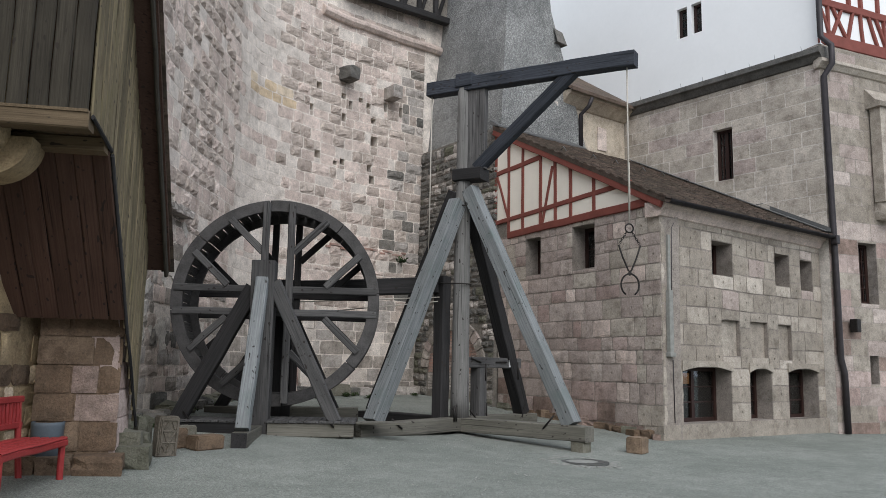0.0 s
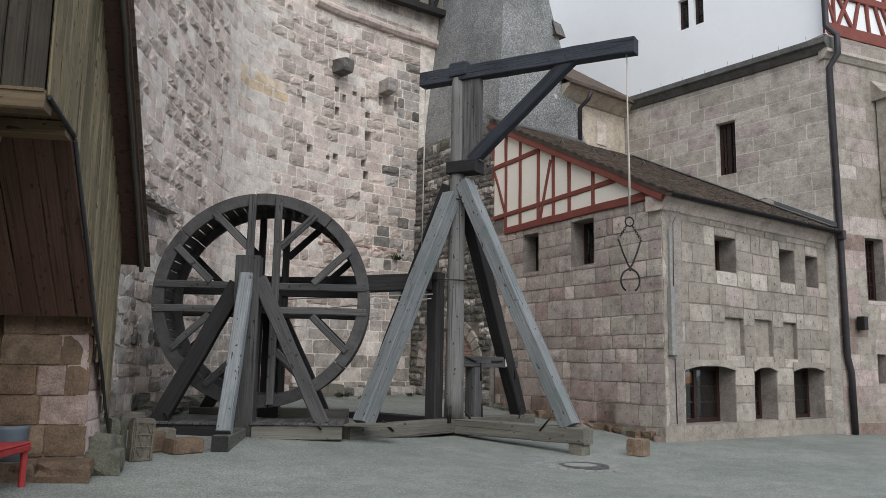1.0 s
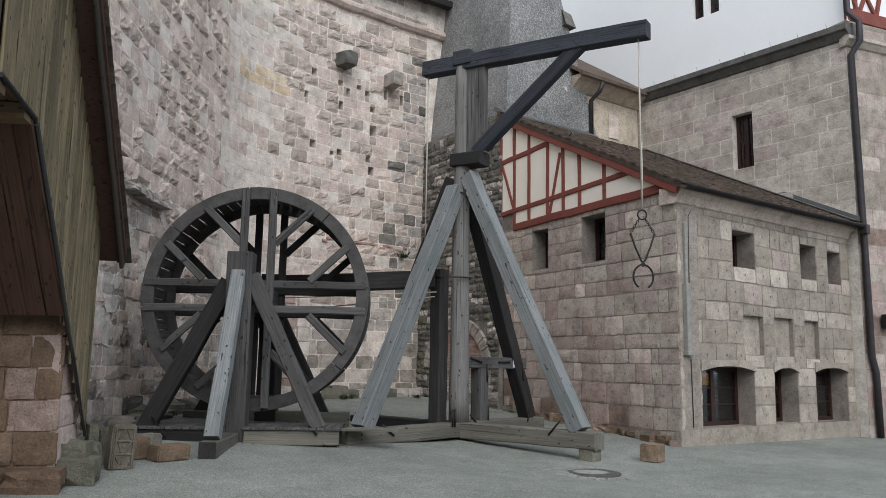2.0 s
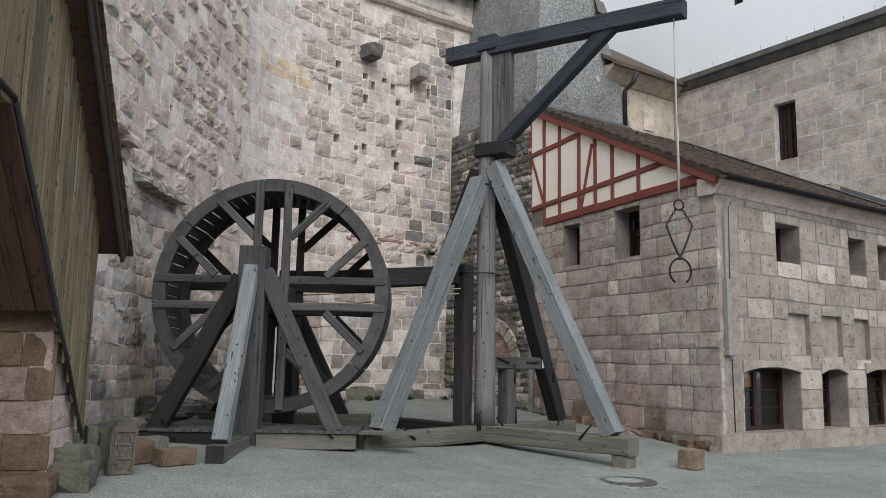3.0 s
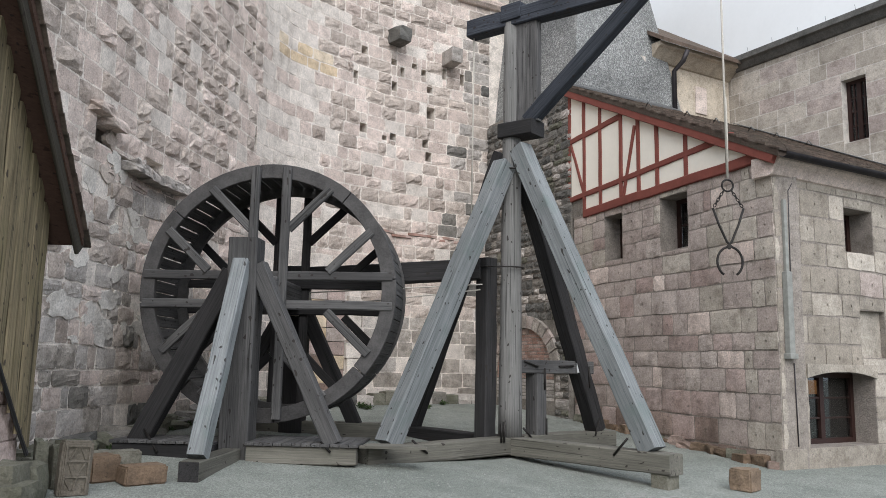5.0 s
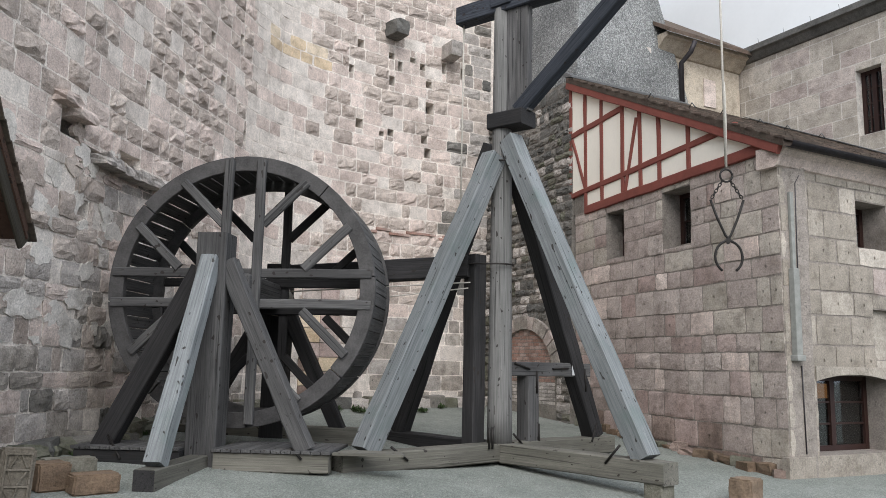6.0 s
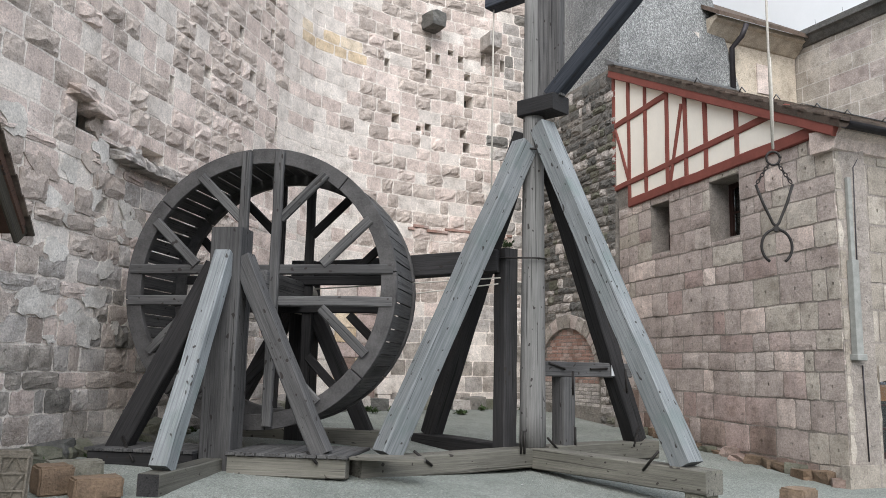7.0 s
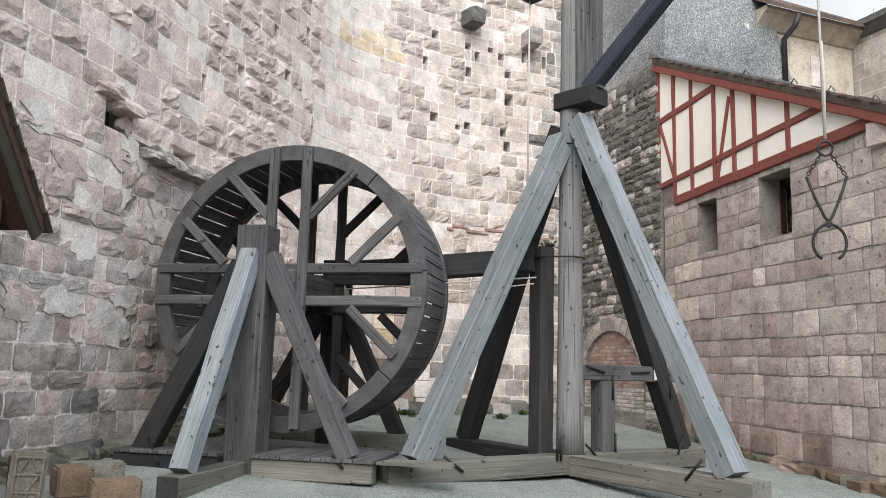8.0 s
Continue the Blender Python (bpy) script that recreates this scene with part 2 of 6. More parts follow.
lm, ln, ll, lb = nodes_of("lit_lamp_shade", 0.6)
lb.inputs["Base Color"].default_value = (0.22, 0.1, 0.04, 1)
lb.inputs["Emission Color"].default_value = (1.0, 0.45, 0.15, 1)
lb.inputs["Emission Strength"].default_value = 0.10
MAT_GLOW = lm


# ---- building blocks ----
def mesh_of(name, verts, faces, mats, slots=None):
    me = bpy.data.meshes.new(name)
    me.from_pydata([tuple(v) for v in verts], [], faces)
    for m in mats:
        me.materials.append(m)
    if slots:
        me.polygons.foreach_set("material_index", slots)
    me.update()
    return me


def world_of(ob):
    own = ob.matrix_parent_inverse @ ob.matrix_basis if ob.parent else ob.matrix_basis
    return world_of(ob.parent) @ own if ob.parent else own


def part(name, bm, material, parent=None, label="", at=None):
    me = bpy.data.meshes.new(name)
    bm.normal_update()
    bm.to_mesh(me)
    bm.free()
    me.materials.append(material)
    ob = new(name, me)
    if at is not None:
        ob.matrix_basis = at
    if parent is not None:
        m = world_of(parent)
        ob.parent = parent
        ob.matrix_parent_inverse = m.inverted()
    if label:
        tagged(ob, label)
    return ob


def thing(name, place, label, category, group="", kind=""):
    e = new(name)
    e.empty_display_size = 0.2
    e.location = place
    return tagged(e, label, category, group, kind)


def box_bm(sx, sy, sz, bevel=0.012, wobble=0.0):
    bm = bmesh.new()
    bmesh.ops.create_cube(bm, size=1)
    bmesh.ops.scale(bm, vec=(sx, sy, sz), verts=bm.verts)
    if bevel:
        bmesh.ops.bevel(bm, geom=list(bm.edges), offset=min(bevel, 0.3 * min(sx, sy, sz)), segments=2, affect="EDGES", profile=0.6)
    return bm


def frame_between(a, b, up=(0, 0, 1)):
    a, b = Vector(a), Vector(b)
    x = (b - a).normalized()
    y = Vector(up).cross(x)
    if y.length < 1e-4:
        y = Vector((0, 1, 0))
    y.normalize()
    z = x.cross(y)
    m = Matrix((x, y, z)).transposed().to_4x4()
    m.translation = (a + b) / 2
    return m


def timber_bm(length, w, h, bevel=0.014):
    """A hewn beam along x, a little uneven."""
    bm = bmesh.new()
    n = max(2, int(length / 0.35))
    rings = []
    for k in range(n + 1):
        x = -length / 2 + length * k / n
        dy, dz = random.gauss(0, 0.0035), random.gauss(0, 0.0035)
        s = 1 + random.gauss(0, 0.008)
        c = bevel
        pts = [(-w / 2 + c, -h / 2), (w / 2 - c, -h / 2), (w / 2, -h / 2 + c), (w / 2, h / 2 - c), (w / 2 - c, h / 2), (-w / 2 + c, h / 2), (-w / 2, h / 2 - c), (-w / 2, -h / 2 + c)]
        rings.append([bm.verts.new((x, y * s + dy, z * s + dz)) for y, z in pts])
    for a, b in zip(rings, rings[1:]):
        for i in range(8):
            bm.faces.new((a[i], a[(i + 1) % 8], b[(i + 1) % 8], b[i]))
    bm.faces.new(rings[0][::-1])
    bm.faces.new(rings[-1])
    bmesh.ops.recalc_face_normals(bm, faces=bm.faces)
    return bm


def beam(name, a, b, w, h, mat, parent, label="", up=(0, 0, 1)):
    L = (Vector(b) - Vector(a)).length
    return part(name, timber_bm(L, w, h), mat, parent, label, frame_between(a, b, up))


def rod_bm(length, r, seg=12, r2=None, cap=True):
    bm = bmesh.new()
    bmesh.ops.create_cone(bm, cap_ends=cap, segments=seg, radius1=r, radius2=r if r2 is None else r2, depth=length)
    bmesh.ops.rotate(bm, cent=(0, 0, 0), matrix=Matrix.Rotation(radians(90), 3, "Y"), verts=bm.verts)
    for f in bm.faces:
        f.smooth = len(f.verts) == 4
    return bm


def rod(name, a, b, r, mat, parent, label="", seg=12, r2=None):
    return part(name, rod_bm((Vector(b) - Vector(a)).length, r, seg, r2), mat, parent, label, frame_between(a, b))


def tube_bm(points, r, seg=8):
    bm = bmesh.new()
    pts = [Vector(p) for p in points]
    rings = []
    side = None
    for k, p in enumerate(pts):
        d = (pts[min(k + 1, len(pts) - 1)] - pts[max(k - 1, 0)]).normalized()
        if side is None:
            side = d.cross(Vector((0.3, 0.2, 1)) if abs(d.z) < 0.9 else Vector((1, 0, 0))).normalized()
        side = (side - d * side.dot(d)).normalized()
        o = d.cross(side)
        rings.append([bm.verts.new(p + r * (math.cos(t) * side + math.sin(t) * o)) for t in (2 * math.pi * i / seg for i in range(seg))])
    for a, b in zip(rings, rings[1:]):
        for i in range(seg):
            bm.faces.new((a[i], a[(i + 1) % seg], b[(i + 1) % seg], b[i])).smooth = True
    bm.faces.new(rings[0][::-1])
    bm.faces.new(rings[-1])
    bmesh.ops.recalc_face_normals(bm, faces=bm.faces)
    return bm


class Line:
    """A wall's outer face in plan: the place and the outward normal at a distance along it."""

    def __init__(self, pts, batter=0.0):
        self.p = [Vector((x, y, 0)) for x, y in pts]
        self.d = [0.0]
        for a, b in zip(self.p, self.p[1:]):
            self.d.append(self.d[-1] + (b - a).length)
        self.length, self.batter = self.d[-1], batter

    def at(self, s, z, out=0.0):
        k = 0
        while k < len(self.p) - 2 and s > self.d[k + 1]:
            k += 1
        a, b = self.p[k], self.p[k + 1]
        t = (b - a).normalized()
        q = a + t * (s - self.d[k])
        if len(self.p) > 2:
            ts = [(self.p[i + 1] - self.p[i]).normalized() for i in range(len(self.p) - 1)]
            f = (s - self.d[k]) / (self.d[k + 1] - self.d[k])
            other = ts[min(k + 1, len(ts) - 1)] if f > 0.5 else ts[max(k - 1, 0)]
            t = t.lerp(other, abs(f - 0.5)).normalized()
        nrm = Vector((t.y, -t.x, 0))
        q = q + nrm * (out - self.batter * z)
        q.z = z
        return q


def shell(name, line, s0, s1, z0, z1, thick, openings, mat, label, kind="structure", category="wall", out=0.0):
    """A wall with real thickness and openings (sa, sb, za, zb) through it."""
    ss = sorted({s0, s1, *[v for o in openings for v in o[:2]], *[d for d in line.d if s0 < d < s1]})
    zs = sorted({z0, z1, *[v for o in openings for v in o[2:4]]})
    v, f, ids = [], [], {}

    def vert(s, z, back):
        key = (round(s, 4), round(z, 4), back)
        if key not in ids:
            ids[key] = len(v)
            v.append(line.at(s, z, out - (thick if back else 0)))
        return ids[key]

    def hole(s, z):
        return not (s0 < s < s1 and z0 < z < z1) or any(a < s < b and c < z < d for a, b, c, d in (o[:4] for o in openings))

    for i in range(len(ss) - 1):
        for j in range(len(zs) - 1):
            a, b, c, d = ss[i], ss[i + 1], zs[j], zs[j + 1]
            ms, mz = (a + b) / 2, (c + d) / 2
            if hole(ms, mz):
                continue
            f.append([vert(a, c, 0), vert(b, c, 0), vert(b, d, 0), vert(a, d, 0)])
            f.append([vert(a, d, 1), vert(b, d, 1), vert(b, c, 1), vert(a, c, 1)])
            if i == 0 or hole((ss[i - 1] + a) / 2, mz):
                f.append([vert(a, c, 1), vert(a, c, 0), vert(a, d, 0), vert(a, d, 1)])
            if i == len(ss) - 2 or hole((b + ss[i + 2]) / 2, mz):
                f.append([vert(b, c, 0), vert(b, c, 1), vert(b, d, 1), vert(b, d, 0)])
            if j == 0 or hole(ms, (zs[j - 1] + c) / 2):
                f.append([vert(a, c, 1), vert(b, c, 1), vert(b, c, 0), vert(a, c, 0)])
            if j == len(zs) - 2 or hole(ms, (d + zs[j + 2]) / 2):
                f.append([vert(a, d, 0), vert(b, d, 0), vert(b, d, 1), vert(a, d, 1)])
    ob = new(name, mesh_of(name, v, f, [mat]))
    return tagged(ob, label, category, "", kind)


STONE_JOBS = []


def stones(owner, line, s0, s1, z0, z1, courses, lengths, openings, pick, proud=(0.02, 0.06), boss=0.0, gap=0.012, near=None, seed=1, out=0.0, top=None, name="stone", shift=0.0, skip=0.0):
    """Lays courses of stones over a wall face; they are built at the end of the file."""
    STONE_JOBS.append((owner, line, s0, s1, z0, z1, courses, lengths, openings, pick, proud, boss, gap, near, seed, out, top, name, shift, skip))


def lay_stones(owner, line, s0, s1, z0, z1, courses, lengths, openings, pick, proud, boss, gap, near, seed, out, top, name, shift, skip):
    rng = random.Random(seed)
    single, joined = [], []
    z = z0
    while z < z1 - 0.05:
        h = min(rng.uniform(*courses), z1 - z)
        if z1 - z - h < 0.12:
            h = z1 - z
        cuts = [(a, b, c, d) for a, b, c, d in (o[:4] for o in openings) if c < z + h - 0.04 and d > z + 0.04]
        spans = [(s0, s1)]
        for a, b, c, d in cuts:
            spans = [q for lo, hi in spans for q in ((lo, min(hi, a)), (max(lo, b), hi)) if q[1] - q[0] > 0.06]
        for lo, hi in spans:
            s = lo
            while s < hi - 0.02:
                w = rng.uniform(*lengths) * (0.62 if rng.random() < 0.2 else 1.0)
                if hi - s - w < lengths[0] * 0.55:
                    w = hi - s
                w = min(w, hi - s)
                zt = z + h
                if top is not None:
                    zt = min(zt, top(s + w / 2))
                if zt - z > 0.06 and rng.random() >= skip:
                    mat, style = pick(rng, s + w / 2, z + h / 2)
                    pr = rng.uniform(*proud)
                    bs = boss * style * rng.uniform(0.4, 1.3)
                    job = (s + gap / 2 * rng.uniform(0.6, 1.6), s + w - gap / 2 * rng.uniform(0.6, 1.6), z + gap / 2, zt - gap / 2, pr, bs, mat, rng.random())
                    (single if near and near[0] < s + w / 2 < near[1] and near[2] < z + h / 2 < near[3] and len(single) < 300 else joined).append(job)
                s += w
        for a, b, c, d in cuts:
            for lo_z, hi_z in ((max(d, z), z + h), (z, min(c, z + h))):
                if hi_z - lo_z > 0.05 and a >= s0 and b <= s1 and top is None:
                    mat, style = pick(rng, (a + b) / 2, (lo_z + hi_z) / 2)
                    joined.append((a + gap / 2, b - gap / 2, lo_z + gap / 2, hi_z - gap / 2, rng.uniform(*proud), 0.0, mat, rng.random()))
        z += h

    def build(j, v, f, slots, mats, origin):
        a, b, c, d, pr, bs, mat, r = j
        rg = random.Random(int(r * 1e9))
        rough = boss > 0.018
        us = [0, 0.5, 1]
        ws = [0, 0.5, 1]
        hole = name == "block"
        if bs > 0.006:
            m1, m2 = 0.05 / max(0.2, b - a), 0.04 / max(0.15, d - c)
            us, ws = [0, m1, 0.27, 0.5, 0.73, 1 - m1, 1], [0, m2, 0.34, 0.66, 1 - m2, 1]
        elif hole:
            e1, e2 = 0.016 / (b - a), 0.02 / max(0.1, d - c)
            us, ws = [0, 0.5 - e1, 0.5 + e1, 1], [0, 0.5 - e2, 0.5 + e2, 1]
        nx, nz = len(us) - 1, len(ws) - 1
        if mat not in mats:
            mats.append(mat)
        k = mats.index(mat)
        base = len(v)
        for jz in range(nz + 1):
            for ix in range(nx + 1):
                fs, fz = us[ix], ws[jz]
                edge = ix in (0, nx) or jz in (0, nz)
                rim = not edge and bs > 0.006 and (ix in (1, nx - 1) or jz in (1, nz - 1))
                corner = ix in (0, nx) and jz in (0, nz)
                jit = 1.0 if rough else 0.7 if hole else 0.3
                o = pr - (0.004 if edge else 0) - (0.004 if corner else 0)
                if rim:
                    o += bs * (rg.uniform(0.0, 0.9) if rg.random() < 0.6 else 0.0)
                elif not edge:
                    o += bs * rg.uniform(0.6, 1.15)
                o = max(o, 0.003)
                js, jzz = (rg.uniform(-0.012, 0.012), rg.uniform(-0.010, 0.010)) if not corner else (rg.uniform(0, 0.022) * (1 if ix == 0 else -1), rg.uniform(0, 0.018) * (1 if jz == 0 else -1))
                if not edge:
                    js, jzz = (js * 1.6, jzz * 1.5) if bs > 0.006 else (0, 0)
                else:
                    js, jzz = js * jit, jzz * jit
                ps, pz = a + (b - a) * fs + js, c + (d - c) * fz + jzz
                if rough or hole:
                    pz += 0.028 * noise.noise((ps * 0.8, pz * 0.35, seed))
                v.append(line.at(ps, pz, out + o) - origin)
        nn = line.at((a + b) / 2, c, 1) - line.at((a + b) / 2, c, 0)
        for jz in range(nz):
            for ix in range(nx):
                p = base + jz * (nx + 1) + ix
                if hole and nx == 3 and ix == 1 and jz == 1:
                    continue
                f.append((p, p + 1, p + nx + 2, p + nx + 1))
                slots.append(k)
        if hole and nx == 3:
            q = [base + 5, base + 6, base + 10, base + 9]
            inner = len(v)
            for w in q:
                v.append(v[w] - nn * 0.035)
            for w in range(4):
                f.append((q[w], q[(w + 1) % 4], inner + (w + 1) % 4, inner + w))
                slots.append(k)
            f.append((inner, inner + 1, inner + 2, inner + 3))
            slots.append(k)
        ring = [base + i for i in range(nx + 1)] + [base + jz * (nx + 1) + nx for jz in range(1, nz + 1)] + [base + nz * (nx + 1) + i for i in range(nx - 1, -1, -1)] + [base + jz * (nx + 1) for jz in range(nz - 1, 0, -1)]
        first = len(v)
        for q in ring:
            w = v[q] + origin
            v.append(w - nn * (pr + 0.03) - origin)
        m = len(ring)
        for i in range(m):
            f.append((ring[i], first + i, first + (i + 1) % m, ring[(i + 1) % m]))
            slots.append(k)

    for j in single:
        v, f, slots, mats = [], [], [], []
        o = line.at((j[0] + j[1]) / 2, (j[2] + j[3]) / 2, out)
        build(j, v, f, slots, mats, o)
        me = mesh_of(name, v, f, mats, slots)
        ob = new(name, me)
        ob.location = o
        ob.parent = owner
        ob.matrix_parent_inverse = owner.matrix_basis.inverted()
    if joined:
        v, f, slots, mats = [], [], [], []
        o = Vector((0, 0, 0))
        for j in joined:
            build(j, v, f, slots, mats, o)
        me = mesh_of(name + "work", v, f, mats, slots)
        ob = new(name + "work", me)
        ob.parent = owner
        ob.matrix_parent_inverse = owner.matrix_basis.inverted()
        tagged(ob, kind="stuff")


# ---- ground and walls ----
def ground_z(x, y):
    back = 0.058 * (y - 8.2) if y > 8.2 else 0.012 * (y - 8.2)
    left = 0.06 * min(max(0.0, 9 - x), 2.0)
    right = -0.012 * max(0.0, x - 13)
    return min(back, 0.75) + left + max(right, -0.12)


def build_ground():
    xs = [-900, -300, -100, -40, -20] + [-12 + 0.5 * k for k in range(73)] + [30, 45, 100, 300, 900]
    ys = [-900, -300, -100, -40, -20] + [-10 + 0.5 * k for k in range(67)] + [30, 45, 100, 300, 900]
    v = []
    for y in ys:
        for x in xs:
            near = -12 <= x <= 24 and -10 <= y <= 23
            v.append((x, y, ground_z(x, y) + (0.018 * noise.noise((x * 0.7, y * 0.7, 3)) + 0.008 * noise.noise((x * 2.5, y * 2.5, 9)) if near else 0)))
    w = len(xs)
    f = [(j * w + i, j * w + i + 1, (j + 1) * w + i + 1, (j + 1) * w + i) for j in range(len(ys) - 1) for i in range(w - 1)]
    me = mesh_of("ground", v, f, [MAT_GRAVEL])
    for p in me.polygons:
        p.use_smooth = True
    return tagged(new("ground", me), "pale grey gravel courtyard ground, slightly uneven", "ground", kind="structure")


ground = build_ground()

CURTAIN = Line([(-1.6, 5.9), (2.2, 10.75), (3.62, 12.65), (4.6, 14.15), (6.4, 16.4), (7.3, 17.42), (7.95, 17.95), (8.7, 18.28), (9.8, 18.6), (10.9, 18.8), (12.0, 18.88), (14.6, 18.95)])


def along(x):
    """Distance along the curtain wall at a given x of its rear stretch."""
    for k in range(len(CURTAIN.p) - 1):
        a, b = CURTAIN.p[k], CURTAIN.p[k + 1]
        if a.x <= x <= b.x:
            return CURTAIN.d[k] + (b - a).length * (x - a.x) / (b.x - a.x)
    return 0.0


PUTLOGS = []
for hx, hz, hw, hh in ((9.96, 8.89, 0.18, 0.2), (9.73, 8.22, 0.14, 0.2), (10.82, 8.82, 0.17, 0.16), (11.41, 8.85, 0.15, 0.13), (11.69, 8.74, 0.15, 0.17), (10.85, 8.21, 0.16, 0.24), (11.88, 8.33, 0.17, 0.17), (11.92, 7.73, 0.24, 0.3), (12.84, 8.80, 0.12, 0.3), (9.99, 6.98, 0.2, 0.22), (10.6, 6.86, 0.13, 0.12), (10.85, 6.95, 0.17, 0.2), (11.78, 6.92, 0.17, 0.2), (11.88, 6.60, 0.18, 0.24), (11.07, 8.62, 0.12, 0.24), (12.3, 8.84, 0.12, 0.28)):
    c0 = along(hx)
    PUTLOGS.append((c0 - hw / 2, c0 + hw / 2, hz - hh / 2, hz + hh / 2))
for c0, hz, hw, hh in ((2.25, 5.55, 0.12, 0.28), (4.66, 6.57, 0.22, 0.22), (5.6, 5.79, 0.10, 0.28), (5.3, 7.64, 0.14, 0.2), (0.40, 4.42, 0.55, 0.34), (0.85, 4.12, 0.5, 0.28), (1.9, 4.34, 0.55, 0.2), (0.76, 3.43, 0.3, 0.22), (3.2, 6.1, 0.2, 0.2), (4.2, 7.2, 0.16, 0.24)):
    c0 += CURTAIN.d[2]
    PUTLOGS.append((c0 - hw / 2, c0 + hw / 2, hz - hh / 2, hz + hh / 2))
curtain_wall = shell("wall_north", CURTAIN, 0, CURTAIN.length, -0.3, 13.2, 0.35, PUTLOGS, MAT_MORTAR, "tall curved castle wall of bossed pinkish sandstone blocks with pale joints")
S_BEND = CURTAIN.d[5]
wall_core = shell("wall_core", CURTAIN, 0, CURTAIN.length, -0.3, 13.1, 0.3, [], MAT_DARKSTONE, "", out=-0.353)
for key in ("category", "kind"):
    if key in wall_core:
        del wall_core[key]
wall_core.parent = curtain_wall


def pick_curtain(rng, s, z):
    r = rng.random()
    bossed = rng.random() < 0.60
    d = s - S_BEND
    smooth = -0.25 < d < 1.7 - 0.05 * max(0, z - 4) + 0.5 * (int(z * 3.1) % 2) and z > 3.0
    if smooth:
        if 8.05 < z < 8.5 and d > 0.2 and r < 0.75:
            return MAT_YELLOW, 0.0
        return (MAT_PALE if r < 0.80 else MAT_ROSE), 0.0
    low = z < 3.4 + 0.8 * math.sin(s * 1.3)
    if d < 0:
        # some dark stones low on this stretch paint in the shadow there
        if low and 0.2 < s - CURTAIN.d[2] < 2.6 and z < 1.8 and r < 0.2:
            return MAT_DARKSTONE, 0.9
        if z < 0.6 and r < 0.6:
            return (MAT_MOSSY if r < 0.3 else MAT_DARKSTONE), 0.8
        if low:
            return (MAT_OLDGREY if r < 0.22 else MAT_WEATHERED if r < 0.5 else MAT_GREYSTONE if r < 0.78 else MAT_ROSE), 0.6 if bossed else 0.25
        return (MAT_WEATHERED if bossed and r < 0.75 else MAT_ROSE if bossed or r < 0.72 else MAT_PALE), 1.15 if bossed else 0.0
    if z < 2.6:
        return (MAT_OLDGREY if r < 0.3 + 0.06 * d else MAT_GREYSTONE if r < 0.75 else MAT_PALE), 0.0
    if d > 4.9 + 0.12 * z:
        return (MAT_DARKSTONE if r < 0.12 else MAT_WEATHERED if r < 0.6 else MAT_GREYSTONE), 0.9 if bossed else 0.0
    return (MAT_WEATHERED if bossed and r < 0.75 else MAT_ROSE if bossed or r < 0.72 else MAT_PALE), 1.0 if bossed else 0.0


LW0 = CURTAIN.d[1]
stones(curtain_wall, CURTAIN, LW0, S_BEND - 0.4, 0.0, 4.0, (0.19, 0.34), (0.24, 0.62), PUTLOGS, pick_curtain, (0.002, 0.024), 0.032, 0.02, (LW0 + 0.5, S_BEND - 1.6, 0.3, 3.8), 5, 0.0, None, 'stone', 0.0, 0.05)
stones(curtain_wall, CURTAIN, S_BEND - 0.4, CURTAIN.length - 0.9, 0.0, 4.0, (0.28, 0.37), (0.42, 0.8), PUTLOGS, pick_curtain, (0.003, 0.010), 0.028, 0.016, None, 9)
stones(curtain_wall, CURTAIN, LW0, CURTAIN.length - 0.9, 4.0, 11.35, (0.25, 0.33), (0.36, 0.62), PUTLOGS, pick_curtain, (0.003, 0.008), 0.038, 0.020, (S_BEND + 0.5, S_BEND + 5.6, 4.8, 9.8), 6)
stones(curtain_wall, CURTAIN, S_BEND - 0.5, CURTAIN.length - 0.9, 11.62, 13.2, (0.25, 0.33), (0.36, 0.62), PUTLOGS, pick_curtain, (0.0, 0.01), 0.03, 0.024, None, 7)

# ---- half-timbered lean-to house ----
GABLE = Line([(13.61, 15.9), (12.79, 9.66)])
FRONT = Line([(12.79, 9.66), (19.1, 9.73)])
GL = GABLE.length
GABLE_HOLES = [(1.835, 2.43, 3.6, 4.5), (3.61, 4.36, 3.58, 4.55)]
NICHES = [(2.02, 2.70, 1.72, 2.47), (3.12, 3.81, 1.71, 2.48), (4.26, 4.83, 1.68, 2.47)]
SMALL = [(1.74, 2.5, 3.4, 4.12), (4.22, 4.86, 3.36, 4.10), (5.36, 5.92, 3.33, 4.06)]
LARGE = [(0.63, 2.32, 0.37, 1.47), (3.03, 3.90, 0.38, 1.46), (4.62, 5.96, 0.36, 1.48)]
house = thing("lean_to_house", (15.0, 11.5, 0.1), "sandstone lean-to house with half-timbered gable and brown tiled roof", "house")


def child(ob, parent):
    ob.parent = parent
    ob.matrix_parent_inverse = world_of(parent).inverted()
    return ob


def untag(ob):
    for key in ("category", "kind"):
        if key in ob:
            del ob[key]
    return ob


gable_wall = child(untag(shell("gable_wall", GABLE, 0.66, GL - 0.006, -0.3, 4.68, 0.5, GABLE_HOLES, MAT_HOUSEMORTAR, "pinkish sandstone block wall")), house)
front_wall = child(untag(shell("front_wall", FRONT, 0.13, FRONT.length, -0.4, 4.66, 0.5, NICHES + SMALL + LARGE, MAT_HOUSEMORTAR, "pale grey sandstone block wall")), house)
far_stub = child(untag(shell("upper_stub", GABLE, 0.5, 1.14, 4.68, 5.08, 0.5, [], MAT_GREYMORTAR, "")), house)


